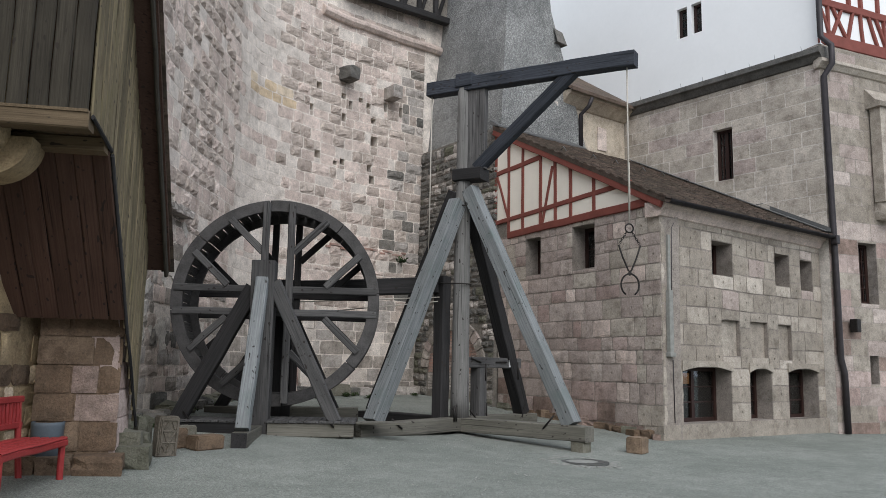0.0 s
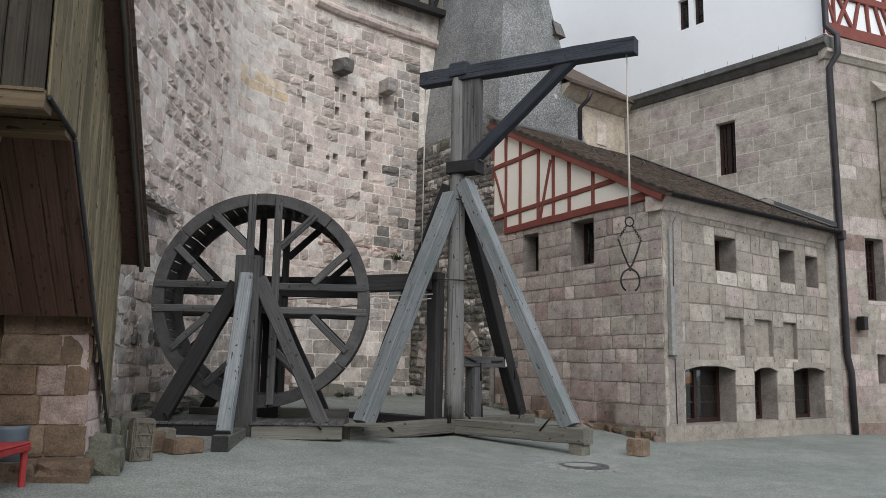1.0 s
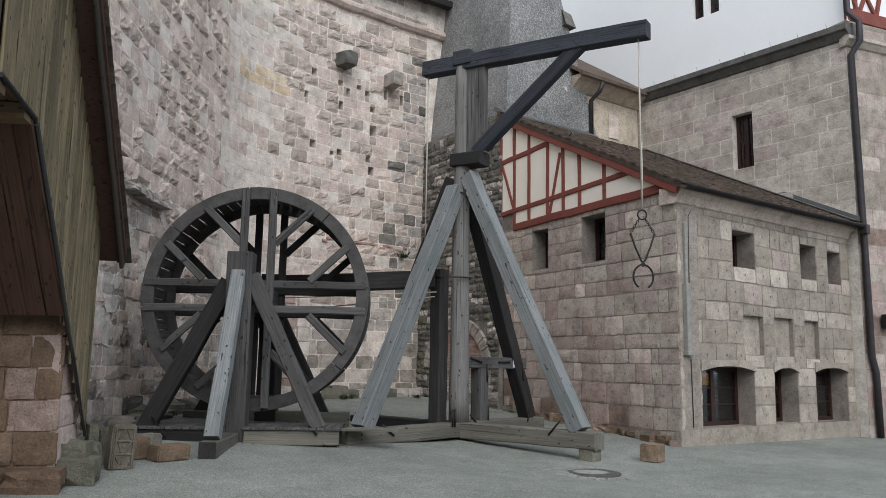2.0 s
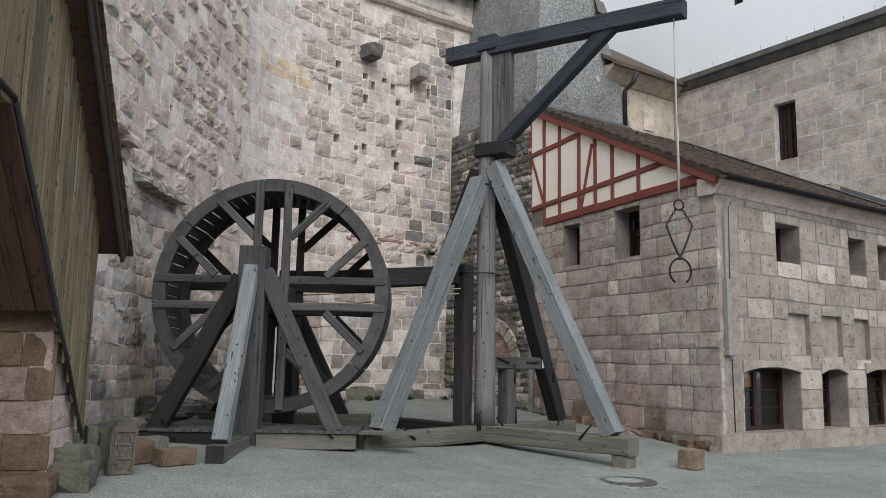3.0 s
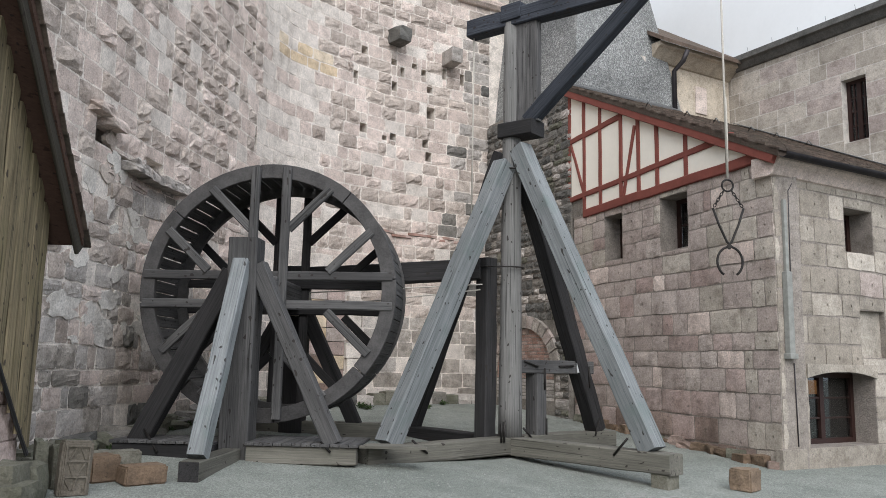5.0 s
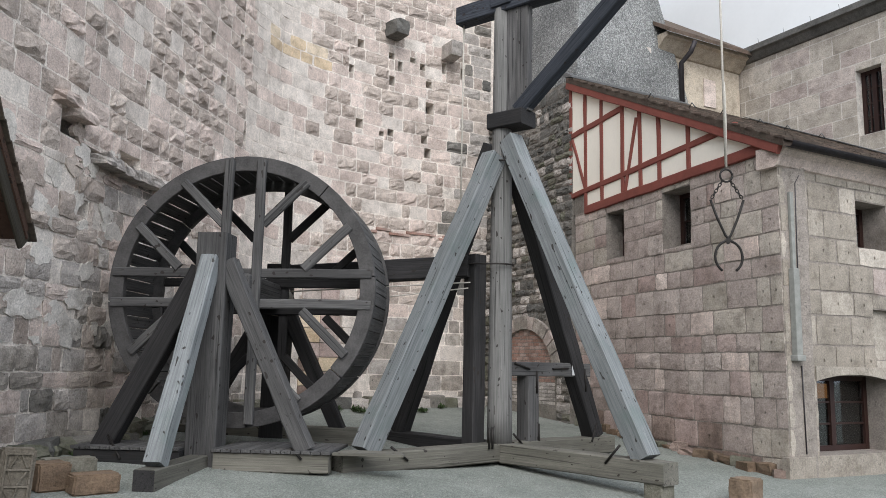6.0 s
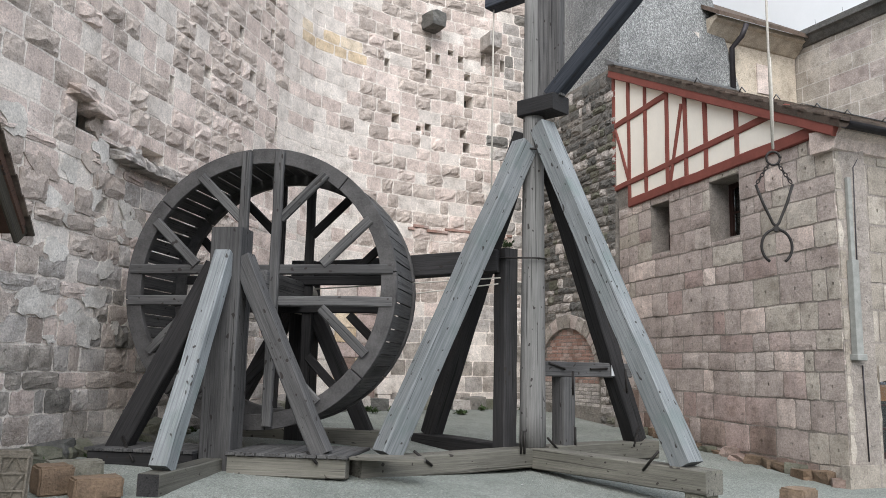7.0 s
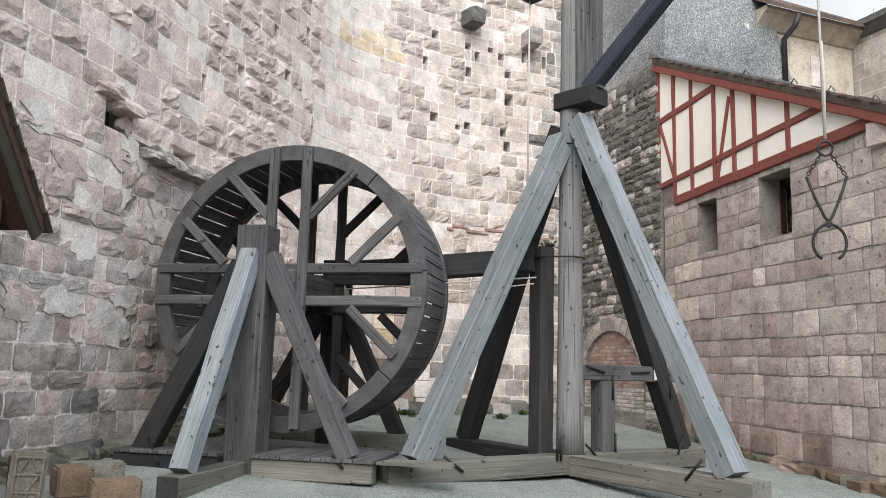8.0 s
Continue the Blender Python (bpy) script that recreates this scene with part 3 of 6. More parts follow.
def pick_gable(rng, s, z):
    r = rng.random()
    if s > GL - 0.62:
        return (MAT_ASHLAR if r < 0.5 else MAT_GABLE), 0.25
    if z < 1.0 + 0.3 * math.sin(s * 2):
        return (MAT_BROWNROSE if r < 0.45 else MAT_RED if r < 0.75 else MAT_GABLE), 0.5
    if z < 2.4 + 0.5 * math.sin(s * 2):
        return (MAT_RED if r < 0.26 else MAT_GABLE if r < 0.84 else MAT_ROSE), 0.4
    return (MAT_GABLE if r < 0.55 else MAT_RED if r < 0.64 else MAT_ASHLAR if r < 0.88 else MAT_ROSE), 0.4


def pick_front(rng, s, z):
    r = rng.random()
    return (MAT_ASHLAR if r < 0.25 else MAT_FRONT if r < 0.94 else MAT_GABLE), 0.15


stones(gable_wall, GABLE, 0.66, GL, 0.0, 4.66, (0.24, 0.44), (0.26, 0.8), GABLE_HOLES, pick_gable, (0.006, 0.018), 0.018, 0.02, (0, GL, 0, 5), 11, name='block')
stones(front_wall, FRONT, 0.0, FRONT.length, 0.36, 4.55, (0.34, 0.44), (0.5, 0.85), NICHES + SMALL + LARGE, pick_front, (0.010, 0.018), 0.014, 0.024, (0, 8, 0, 5), 12, name='block')
plinth = Line([(12.70, 9.60), (19.1, 9.67)])
front_plinth = child(untag(shell("plinth", plinth, 0, plinth.length, -0.4, 0.36, 0.12, [], MAT_FRONT, "grey stone plinth")), house)

# niches: shallow blind panels
for a, b, c, d in NICHES:
    child(untag(shell("niche_panel", FRONT, a - 0.03, b + 0.03, c - 0.03, d + 0.03, 0.3, [], MAT_FRONT, "", out=-0.09)), house)


def window_in(line, hole, depth, cols, rows, owner, lit=False, arch=False):
    """A timber casement with glazing bars, set back in a wall opening."""
    a, b, c, d = hole
    mid = line.at((a + b) / 2, (c + d) / 2, -depth)
    t = (line.at(b, c) - line.at(a, c)).normalized()
    nrm = line.at(a, c, 1) - line.at(a, c, 0)
    base = Matrix((t, -nrm, Vector((0, 0, 1)))).transposed().to_4x4()
    w, h = b - a, d - c
    bm = bmesh.new()

    def bar(x, z, sx, sz, sy=0.06):
        g = bmesh.ops.create_cube(bm, size=1, matrix=Matrix.Translation((x, 0, z)) @ Matrix.Diagonal((sx, sy, sz, 1)))

    for sx in (-1, 1):
        bar(sx * (w / 2 - 0.04), 0, 0.09, h)
    for sz in (-1, 1):
        bar(0, sz * (h / 2 - 0.04), w - 0.18, 0.08)
    if cols > 1:
        bar(0, 0, 0.10, h - 0.16, 0.07)
    win = part("window", bm, MAT_FRAMEBROWN, owner, "dark brown timber window", Matrix.Translation(mid) @ base)
    for half in ((-1, 1) if cols > 1 else (0,)):
        hw = (w - 0.28) / 2 if cols > 1 else w - 0.18
        cx = half * (hw / 2 + 0.05)
        bars = [(0, -h / 2 + 0.08 + (h - 0.16) * k / rows, hw, 0.028, 0) for k in range(1, rows)]
        if cols > 3:
            bars.append((0, 0, 0.028, h - 0.16, 0.002))
        for bx, bz, bw, bh, by in bars:
            bm = bmesh.new()
            bmesh.ops.create_cube(bm, size=1, matrix=Matrix.Translation((cx + bx, by, bz)) @ Matrix.Diagonal((bw, 0.035, bh, 1)))
            part("glazing_bar", bm, MAT_FRAMEBROWN, win, "", Matrix.Translation(mid) @ base)
        bm = bmesh.new()
        bmesh.ops.create_cube(bm, size=1, matrix=Matrix.Translation((cx, 0.012, 0)) @ Matrix.Diagonal((hw, 0.008, h - 0.16, 1)))
        pane = part("pane", bm, MAT_GLASS, win, "", Matrix.Translation(mid) @ base)
    # near-black box behind the panes, standing in for the unlit room's darkness
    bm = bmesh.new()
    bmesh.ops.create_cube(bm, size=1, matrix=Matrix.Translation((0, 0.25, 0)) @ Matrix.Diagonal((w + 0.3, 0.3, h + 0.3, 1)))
    part("reveal_backing", bm, MAT_ROOMSHADE, win, "", Matrix.Translation(mid) @ base)
    return win


for k, hole in enumerate(LARGE):
    window_in(FRONT, hole, 0.40, 2 if k != 1 else 1, 3, house)
for hole in SMALL:
    window_in(FRONT, hole, 0.42, 1, 2, house)
for hole in GABLE_HOLES:
    window_in(GABLE, hole, 0.40, 1, 2, house)


def lintel(line, hole, owner, rise=0.10, w=0.14):
    """A shallow arched stone moulding over an opening."""
    a, b, c, d = hole
    n = 9
    v, f = [], []
    for i in range(n + 1):
        s = a - 0.04 + (b - a + 0.08) * i / n
        q = (2 * i / n - 1) ** 2
        lo = d + 0.02 - rise * q
        for z, o in ((lo, 0.002), (lo, 0.035), (d + 0.13, 0.035), (d + 0.13, 0.002)):
            v.append(line.at(s, z, o))
    for i in range(n):
        for j in range(4):
            f.append((i * 4 + j, i * 4 + (j + 1) % 4, i * 4 + 4 + (j + 1) % 4, i * 4 + 4 + j))
    f += [(0, 1, 2, 3), (n * 4 + 3, n * 4 + 2, n * 4 + 1, n * 4)]
    ob = new("lintel", mesh_of("lintel", v, f, [MAT_FRONT]))
    return child(ob, owner)


for hole in LARGE:
    lintel(FRONT, hole, house)


def gable_at(y, z, out=0.0):
    s = (15.9 - y) / (15.9 - 9.66) * GL
    return GABLE.at(s, z, out)


ROOF_K = 0.495


def roof_z(y):
    return 4.83 + ROOF_K * (y - 9.7)


# cream infill panel of the gable
pv = [gable_at(y, z, o) for o in (0.022, -0.25) for y, z in ((15.4, 5.06), (14.77, 5.06), (14.77, 4.68), (9.75, 4.68), (9.75, 4.78), (15.4, roof_z(15.4) - 0.05))]
pf = [(0, 1, 2, 3, 4, 5), (11, 10, 9, 8, 7, 6)] + [(i, (i + 1) % 6, 6 + (i + 1) % 6, 6 + i) for i in range(6)]
child(new("gable_infill", mesh_of("gable_infill", pv, pf, [MAT_CREAM])), house)


def red_beam(y0, z0, y1, z1, w=0.11, out=0.0):
    beam("frame_timber", gable_at(y0, z0, out), gable_at(y1, z1, out), 0.10, w, MAT_FRAMERED, house, up=(0, 0, 1) if abs(y1 - y0) > 0.3 else (0, 1, 0))


red_beam(14.80, 4.70, 9.70, 4.74, 0.17, 0.01)
red_beam(15.40, 5.08, 10.45, 5.24, 0.11, 0.002)
red_beam(15.38, 6.38, 13.45, 6.44, 0.12, 0.003)
for y, zb in ((15.36, 5.06), (14.78, 4.72), (14.18, 4.72), (13.46, 4.72), (12.9, 4.72), (12.34, 4.72), (11.56, 4.72)):
    beam("frame_timber", gable_at(y, zb, 0.0), gable_at(y, roof_z(y) - 0.12, 0.0), 0.10, 0.10, MAT_FRAMERED, house, up=(1, 0, 0))
red_beam(15.3, 6.3, 14.8, 5.16, 0.08, 0.0)
red_beam(13.0, 6.12, 13.39, 4.8, 0.08, 0.0)
red_beam(15.36, roof_z(15.36) - 0.09, 9.5, roof_z(9.5) - 0.09, 0.20, 0.09)

# roof: deck and rows of plain tiles
EAVE_Y, TOP_Y = 9.40, 15.38


def roof_x(y, side):
    if side == 0:
        return 12.70 + (y - 9.66) * (0.82 / 6.24) - 0.06
    return 19.10


dv = []
for lift in (0.05, -0.06):
    for y in (EAVE_Y, TOP_Y):
        for side in (0, 1):
            dv.append((roof_x(y, side), y, roof_z(y) + lift))
df = [(0, 1, 3, 2), (6, 7, 5, 4), (0, 4, 5, 1), (2, 3, 7, 6), (0, 2, 6, 4), (1, 5, 7, 3)]
roof = child(new("roof", mesh_of("roof", dv, df, [MAT_TILE])), house)


def roof_tiles():
    rng = random.Random(3)
    v, f = [], []
    rows = 42
    for r in range(rows):
        y0 = EAVE_Y - 0.03 + (TOP_Y - EAVE_Y) * r / rows
        y1 = y0 + (TOP_Y - EAVE_Y) / rows * 1.25
        x, xe = roof_x(y0, 0) + (0.09 if r % 2 else 0), roof_x(y0, 1)
        while x < xe:
            w = 0.17 + rng.uniform(-0.006, 0.006)
            t = 0.065 + rng.uniform(0, 0.018)
            b = len(v)
            z0, z1 = roof_z(y0), roof_z(y1)
            dy = rng.uniform(-0.012, 0.012)
            v.extend([(x, y0 + dy, z0 + t - 0.03), (x + w - 0.008, y0 + dy, z0 + t - 0.03), (x + w - 0.008, y0 + dy, z0 + t + 0.008), (x, y0 + dy, z0 + t + 0.008), (x, y1, z1 + 0.048), (x + w - 0.008, y1, z1 + 0.048)])
            f.extend([(b, b + 1, b + 2, b + 3), (b + 3, b + 2, b + 5, b + 4), (b, b + 3, b + 4), (b + 1, b + 5, b + 2)])
            x += w
    ob = child(new("roof_tiles", mesh_of("roof_tiles", v, f, [MAT_TILE])), house)
    tagged(ob, "rows of weathered brown plain tiles", kind="stuff")


roof_tiles()
# gutter, fascia, flashing, downpipe
gut = bmesh.new()
pts = []
for k in range(9):
    a = math.pi * k / 8
    pts.append((-0.075 * math.cos(a), -0.075 * math.sin(a)))
for i, x in enumerate((12.64, 19.2)):
    for q in pts:
        gut.verts.new((x, EAVE_Y - 0.06 + q[0], roof_z(EAVE_Y) + 0.0 + q[1]))
gut.verts.ensure_lookup_table()
for k in range(8):
    gut.faces.new((gut.verts[k], gut.verts[k + 1], gut.verts[9 + k + 1], gut.verts[9 + k]))
bmesh.ops.solidify(gut, geom=list(gut.faces), thickness=0.008)
part("gutter", gut, MAT_PIPE, house, "dark metal gutter")
# stone eaves cornice
cv = []
prof = [(0.0, 4.40), (0.05, 4.42), (0.12, 4.55), (0.20, 4.62), (0.20, 4.68), (-0.3, 4.70), (-0.3, 4.40)]
for s in (-0.08, FRONT.length):
    for o, z in prof:
        cv.append(FRONT.at(s, z, o))
m = len(prof)
cf = [(i, (i + 1) % m, m + (i + 1) % m, m + i) for i in range(m)] + [tuple(range(m))[::-1], tuple(range(m, 2 * m))]
child(new("eaves_cornice", mesh_of("eaves_cornice", cv, cf, [MAT_ROSE])), house)
flash = [(roof_x(y, 1) - o, y, roof_z(y) + h) for y in (EAVE_Y, TOP_Y) for o, h in ((0.0, 0.22), (0.0, 0.12), (0.28, 0.115), (0.28, 0.10), (-0.02, 0.1), (-0.02, 0.22))]
ff = [(i, (i + 1) % 6, 6 + (i + 1) % 6, 6 + i) for i in range(6)]
child(new("flashing", mesh_of("flashing", flash, ff, [MAT_ZINC])), house)

# ---- hall with white upper storey ----
HALL = Line([(19.05, 16.2), (19.12, 9.49)])
HALLR = Line([(19.12, 9.49), (34.8, 5.69)])
HL = HALL.length
HALL_HOLES = [(3.65, 4.23, 6.58, 8.04)]
HALLR_HOLES = [(1.02, 1.66, 3.12, 4.64), (1.22, 1.52, 1.15, 1.86)]
hall = thing("hall_building", (24, 12, 0), "grey sandstone hall with white rendered upper storey and red half-timbering", "building")
hall_side = child(untag(shell("side_wall", HALL, 0, HL, -0.3, 9.2, 0.6, HALL_HOLES, MAT_HALLMORTAR, "grey ashlar wall")), hall)
hall_front = child(untag(shell("front_wall", HALLR, 0, HALLR.length, -0.6, 9.64, 0.6, HALLR_HOLES, MAT_HOUSEMORTAR, "pinkish grey ashlar wall")), hall)


def pick_hall(rng, s, z):
    r = rng.random()
    return (MAT_ASHLAR if r < 0.8 else MAT_GABLE), 0.5


def pick_hallr(rng, s, z):
    r = rng.random()
    if z < 4.5:
        return (MAT_GABLE if r < 0.25 else MAT_RED if r < 0.6 else MAT_FRONT if r < 0.85 else MAT_BROWNROSE), 0.3
    return (MAT_FRONT if r < 0.6 else MAT_GABLE), 0.3


stones(hall_side, HALL, 0, HL, 4.6, 9.18, (0.34, 0.46), (0.6, 1.2), HALL_HOLES, pick_hall, (0.001, 0.006), 0.012, 0.022, (0, HL, 4, 10), 21)
stones(hall_front, HALLR, 0, 6.5, -0.2, 9.66, (0.34, 0.46), (0.5, 1.1), HALLR_HOLES, pick_hallr, (0.001, 0.008), 0.012, 0.02, (0, 7, -1, 10), 22)
window_in(HALL, HALL_HOLES[0], 0.22, 4, 4, hall)
window_in(HALLR, HALLR_HOLES[0], 0.3, 4, 4, hall)
window_in(HALLR, HALLR_HOLES[1], 0.35, 1, 1, hall)


def moulding(name, line, s0, s1, prof, mat, owner):
    v = [line.at(s, z, o) for s in (s0, s1) for o, z in prof]
    m = len(prof)
    f = [(i, (i + 1) % m, m + (i + 1) % m, m + i) for i in range(m)] + [tuple(range(m))[::-1], tuple(range(m, 2 * m))]
    return child(new(name, mesh_of(name, v, f, [mat])), owner)


moulding("cornice", HALL, -0.1, HL + 0.12, [(0.0, 9.14), (0.06, 9.16), (0.16, 9.30), (0.24, 9.34), (0.24, 9.48), (-0.3, 9.6), (-0.3, 9.14)], MAT_DARKSTONE, hall)
moulding("cornice", HALLR, -0.1, HALLR.length, [(0.0, 8.98), (0.05, 9.0), (0.13, 9.10), (0.17, 9.13), (0.17, 9.21), (-0.1, 9.27), (-0.1, 8.98)], MAT_ASHLAR, hall)
UP_HOLES = [(2.47, 2.82, 11.14, 12.06), (2.97, 3.31, 11.14, 12.06)]
upper = child(untag(shell("upper_wall", HALL, 0, HL, 9.52, 17.0, 0.4, UP_HOLES, MAT_WHITE, "white rendered wall", out=-0.12)), hall)
upper_r = child(untag(shell("upper_wall", HALLR, 0.12, HALLR.length, 9.66, 17.0, 0.4, [], MAT_WHITE, "white infill of half-timbering", out=-0.12)), hall)
# added stretch of white wall that hides the overbright sky beside the tower
sky_screen = child(untag(shell("upper_wall", Line([(18.92, 28.0), (19.05, 16.2)]), 0, 11.8, 9.3, 17.0, 0.4, [], MAT_WHITE, "white rendered wall", out=-0.12)), hall)
for hole in UP_HOLES:
    window_in(HALL, hole, 0.28, 1, 3, hall)
for z, h in ((9.86, 0.32), (10.86, 0.20), (12.2, 0.20)):
    beam("frame_timber", HALLR.at(0.1, z, -0.1), HALLR.at(9, z, -0.1), 0.12, h, MAT_FRAMERED, hall)
for bay in range(3):
    for lo, hi in ((0.5, 0.5), (0.55, 0.2), (0.62, 1.0), (1.15, 0.68), (1.2, 1.42), (1.76, 1.7), (2.3, 2.02)):
        lo, hi = lo + 2.1 * bay, hi + 2.1 * bay
        beam("frame_timber", HALLR.at(lo, 10.0, -0.1), HALLR.at(hi, 10.78, -0.1), 0.10, 0.09, MAT_FRAMERED, hall)
    for at_s in (0.3, 1.3, 1.75):
        beam("frame_timber", HALLR.at(at_s + 2.1 * bay, 10.9, -0.1), HALLR.at(at_s + 2.1 * bay, 12.15, -0.1), 0.10, 0.12, MAT_FRAMERED, hall, up=(1, 0, 0))
# rainwater pipe on the hall's corner
part("downpipe", tube_bm([HALLR.at(*q) for q in ((0.0, 13.0, 0.08), (0.0, 9.8, 0.08), (0.12, 9.52, 0.28), (0.12, 9.05, 0.28), (0.02, 8.75, 0.1), (0.08, 4.4, 0.1), (0.1, 1.75, 0.1), (0.2, 1.4, 0.1), (0.22, 0.0, 0.1))], 0.075, 10), MAT_PIPE, hall, "dark brown rainwater pipe")
part("hopper", box_bm(0.16, 0.16, 0.22, 0.02), MAT_PIPE, house, "small gutter outlet box", Matrix.Translation((19.12, EAVE_Y - 0.08, roof_z(EAVE_Y) - 0.08)))
for k in range(9):
    rod("wire_pin", HALL.at(0.6 + 0.72 * k, 9.5, 0.18), HALL.at(0.6 + 0.72 * k, 9.62, 0.2), 0.004, MAT_PIPE, hall, "thin roof-edge pin", 5)

# ---- roughcast tower and the building behind the roof ----
TOWL = Line([(13.62, 18.95), (13.47, 15.30)], 0.018)
tower = thing("roughcast_tower", (14.8, 17, 0), "dark grey tapered roughcast tower on a rubble stone base", "tower")
tow_levels = [(-0.3, (13.60, 19.3), (13.47, 15.30), (18.6, 15.55), (18.6, 19.6)), (5.2, (13.68, 19.3), (13.50, 15.30), (18.0, 15.50), (18.0, 19.6)), (8.35, (13.98, 19.3), (13.66, 15.32), (16.95, 15.52), (17.0, 19.6)), (11.7, (14.40, 19.3), (13.98, 15.50), (15.85, 15.66), (16.0, 19.6)), (14.5, (14.50, 19.3), (14.10, 15.60), (15.55, 15.75), (15.6, 19.6))]
tv = [(x, y, z) for z, *ps in tow_levels for x, y in ps]
tf = [(r * 4 + i, r * 4 + (i + 1) % 4, r * 4 + 4 + (i + 1) % 4, r * 4 + 4 + i) for r in range(4) for i in range(4)] + [(16, 17, 18, 19)]
child(new("shaft", mesh_of("shaft", tv, tf, [MAT_ROUGHCAST])), tower)
st = [(15.9, 15.45, 10.75), (16.35, 15.5, 10.75), (16.25, 15.6, 11.15), (15.9, 15.6, 11.2), (15.9, 16.6, 10.75), (16.35, 16.6, 10.75), (16.25, 16.6, 11.15), (15.9, 16.6, 11.2)]
child(new("string_course", mesh_of("string_course", st, [(0, 1, 2, 3), (7, 6, 5, 4), (0, 4, 5, 1), (1, 5, 6, 2), (2, 6, 7, 3)], [MAT_DARKSTONE])), tower)


def pick_rubble(rng, s, z):
    r = rng.random()
    return (MAT_DARKSTONE if r < 0.68 else MAT_MOSSY if r < 0.8 else MAT_GREYSTONE), 1.0


rubble = child(untag(shell("rubble_base", TOWL, 0, TOWL.length, -0.2, 7.7, 0.3, [], MAT_GREYMORTAR, "rubble stone base", out=0.07)), tower)
ARCH = (0.70, 3.16, 0.2, 2.5)
stones(rubble, TOWL, 0, TOWL.length, 0.2, 7.65, (0.12, 0.24), (0.16, 0.48), [ARCH], pick_rubble, (0.0, 0.04), 0.035, 0.02, (0, 4, 0, 6), 31, 0.07)

back_house = thing("rear_building", (17.4, 16.5, 5), "yellowish sandstone building with dark slate roof behind the house", "building")
REAR = Line([(15.2, 15.60), (19.03, 15.64)])
child(untag(shell("wall", REAR, 0, REAR.length, 4, 9.1, 0.5, [], MAT_TAN, "yellowish stone wall")), back_house)
moulding("cornice", REAR, 1.0, REAR.length, [(0.0, 8.95), (0.05, 8.97), (0.30, 9.2), (0.40, 9.23), (0.40, 9.33), (-0.3, 9.35), (-0.3, 8.95)], MAT_TAN, back_house)
rb = [(16.15, 15.08, 9.26), (19.02, 15.12, 9.26), (19.02, 18.8, 11.75), (15.6, 18.8, 11.75), (16.15, 15.08, 9.36), (19.02, 15.12, 9.36), (19.02, 18.8, 11.85), (15.6, 18.8, 11.85)]
child(new("roof", mesh_of("roof", rb, [(3, 2, 1, 0), (4, 5, 6, 7), (0, 1, 5, 4), (1, 2, 6, 5), (2, 3, 7, 6), (3, 0, 4, 7)], [MAT_TILE])), back_house)
part("downpipe", tube_bm([(16.95, 15.08, 9.2), (16.9, 15.18, 8.95), (16.86, 15.45, 8.75), (16.86, 15.45, 7.6)], 0.06, 8), MAT_PIPE, back_house, "dark rainwater pipe")


# ---- treadwheel crane ----
MX, MY = 9.38, 11.62
U, V = Vector((0.2263, -0.974, 0)), Vector((-0.974, -0.2263, 0))
BU = Vector((0.364, -0.9314, 0))
M0 = Vector((MX, MY, 0))
ZB = 0.48
crane = thing("timber_crane", (MX, MY, 0.2), "weathered grey timber crane with braced mast and boom", "crane")


def m_at(u, v, z):
    q = M0 + U * u + V * v
    return Vector((q.x, q.y, z))


beam("sole_beam", m_at(0.14, 0, ZB - 0.125), m_at(2.68, 0, ZB - 0.125), 0.30, 0.25, MAT_SILL, crane)
beam("sole_beam", m_at(-0.14, 0, ZB - 0.12), m_at(-2.5, 0, ZB - 0.12), 0.30, 0.24, MAT_DARKSHADEOAK, crane)
beam("sole_beam", m_at(0, 2.68, ZB - 0.12), m_at(0, 0.0, ZB - 0.12), 0.30, 0.235, MAT_SILL, crane)
beam("sole_beam", m_at(0, -0.15, ZB - 0.12), m_at(0, -2.4, ZB - 0.12), 0.30, 0.24, MAT_SILL, crane)
# mast: a round, slightly tapering trunk
mast_bm = bmesh.new()
prev = None
for k in range(15):
    z = ZB + (6.74 - ZB) * k / 14
    r = 0.172 - 0.046 * k / 14
    ring = [mast_bm.verts.new(((z - 3.67), r * (1 + 0.02 * noise.noise((k * 0.4, i * 0.8, 1))) * math.cos(2 * math.pi * i / 20), r * (1 + 0.02 * noise.noise((k * 0.4, i * 0.8, 5))) * math.sin(2 * math.pi * i / 20))) for i in range(20)]
    if prev:
        for i in range(20):
            mast_bm.faces.new((prev[i], prev[(i + 1) % 20], ring[(i + 1) % 20], ring[i])).smooth = True
    else:
        mast_bm.faces.new(ring[::-1])
    prev = ring
mast_bm.faces.new(prev)
bmesh.ops.recalc_face_normals(mast_bm, faces=mast_bm.faces)
part("mast", mast_bm, MAT_MAST, crane, "round debarked trunk", frame_between((MX, MY, 3.67 - 1), (MX, MY, 3.67 + 1)))


def brace(u, v, top, foot_z, w, h, mat, start=0.16):
    d = (U * u + V * v).normalized()
    a = M0 + U * u + V * v
    beam("brace", (a.x, a.y, foot_z), (MX + d.x * start, MY + d.y * start, top), w, h, mat, crane)


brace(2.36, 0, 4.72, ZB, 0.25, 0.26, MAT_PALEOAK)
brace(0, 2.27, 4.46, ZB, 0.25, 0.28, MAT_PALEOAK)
# the two rear braces have their shade painted in as near-black oak
brace(-2.2, 0, 4.7, ZB, 0.25, 0.25, MAT_DARKSHADEOAK)
brace(0, -2.05, 4.7, ZB, 0.25, 0.25, MAT_DARKSHADEOAK)
# foot blocks under the sole beam ends
ob = part("foot_block", box_bm(0.24, 0.26, 0.24, 0.02), MAT_MOSSY, crane, "mossy wooden block", frame_between(m_at(2.40, 0, 0.13), m_at(2.64, 0, 0.13)))
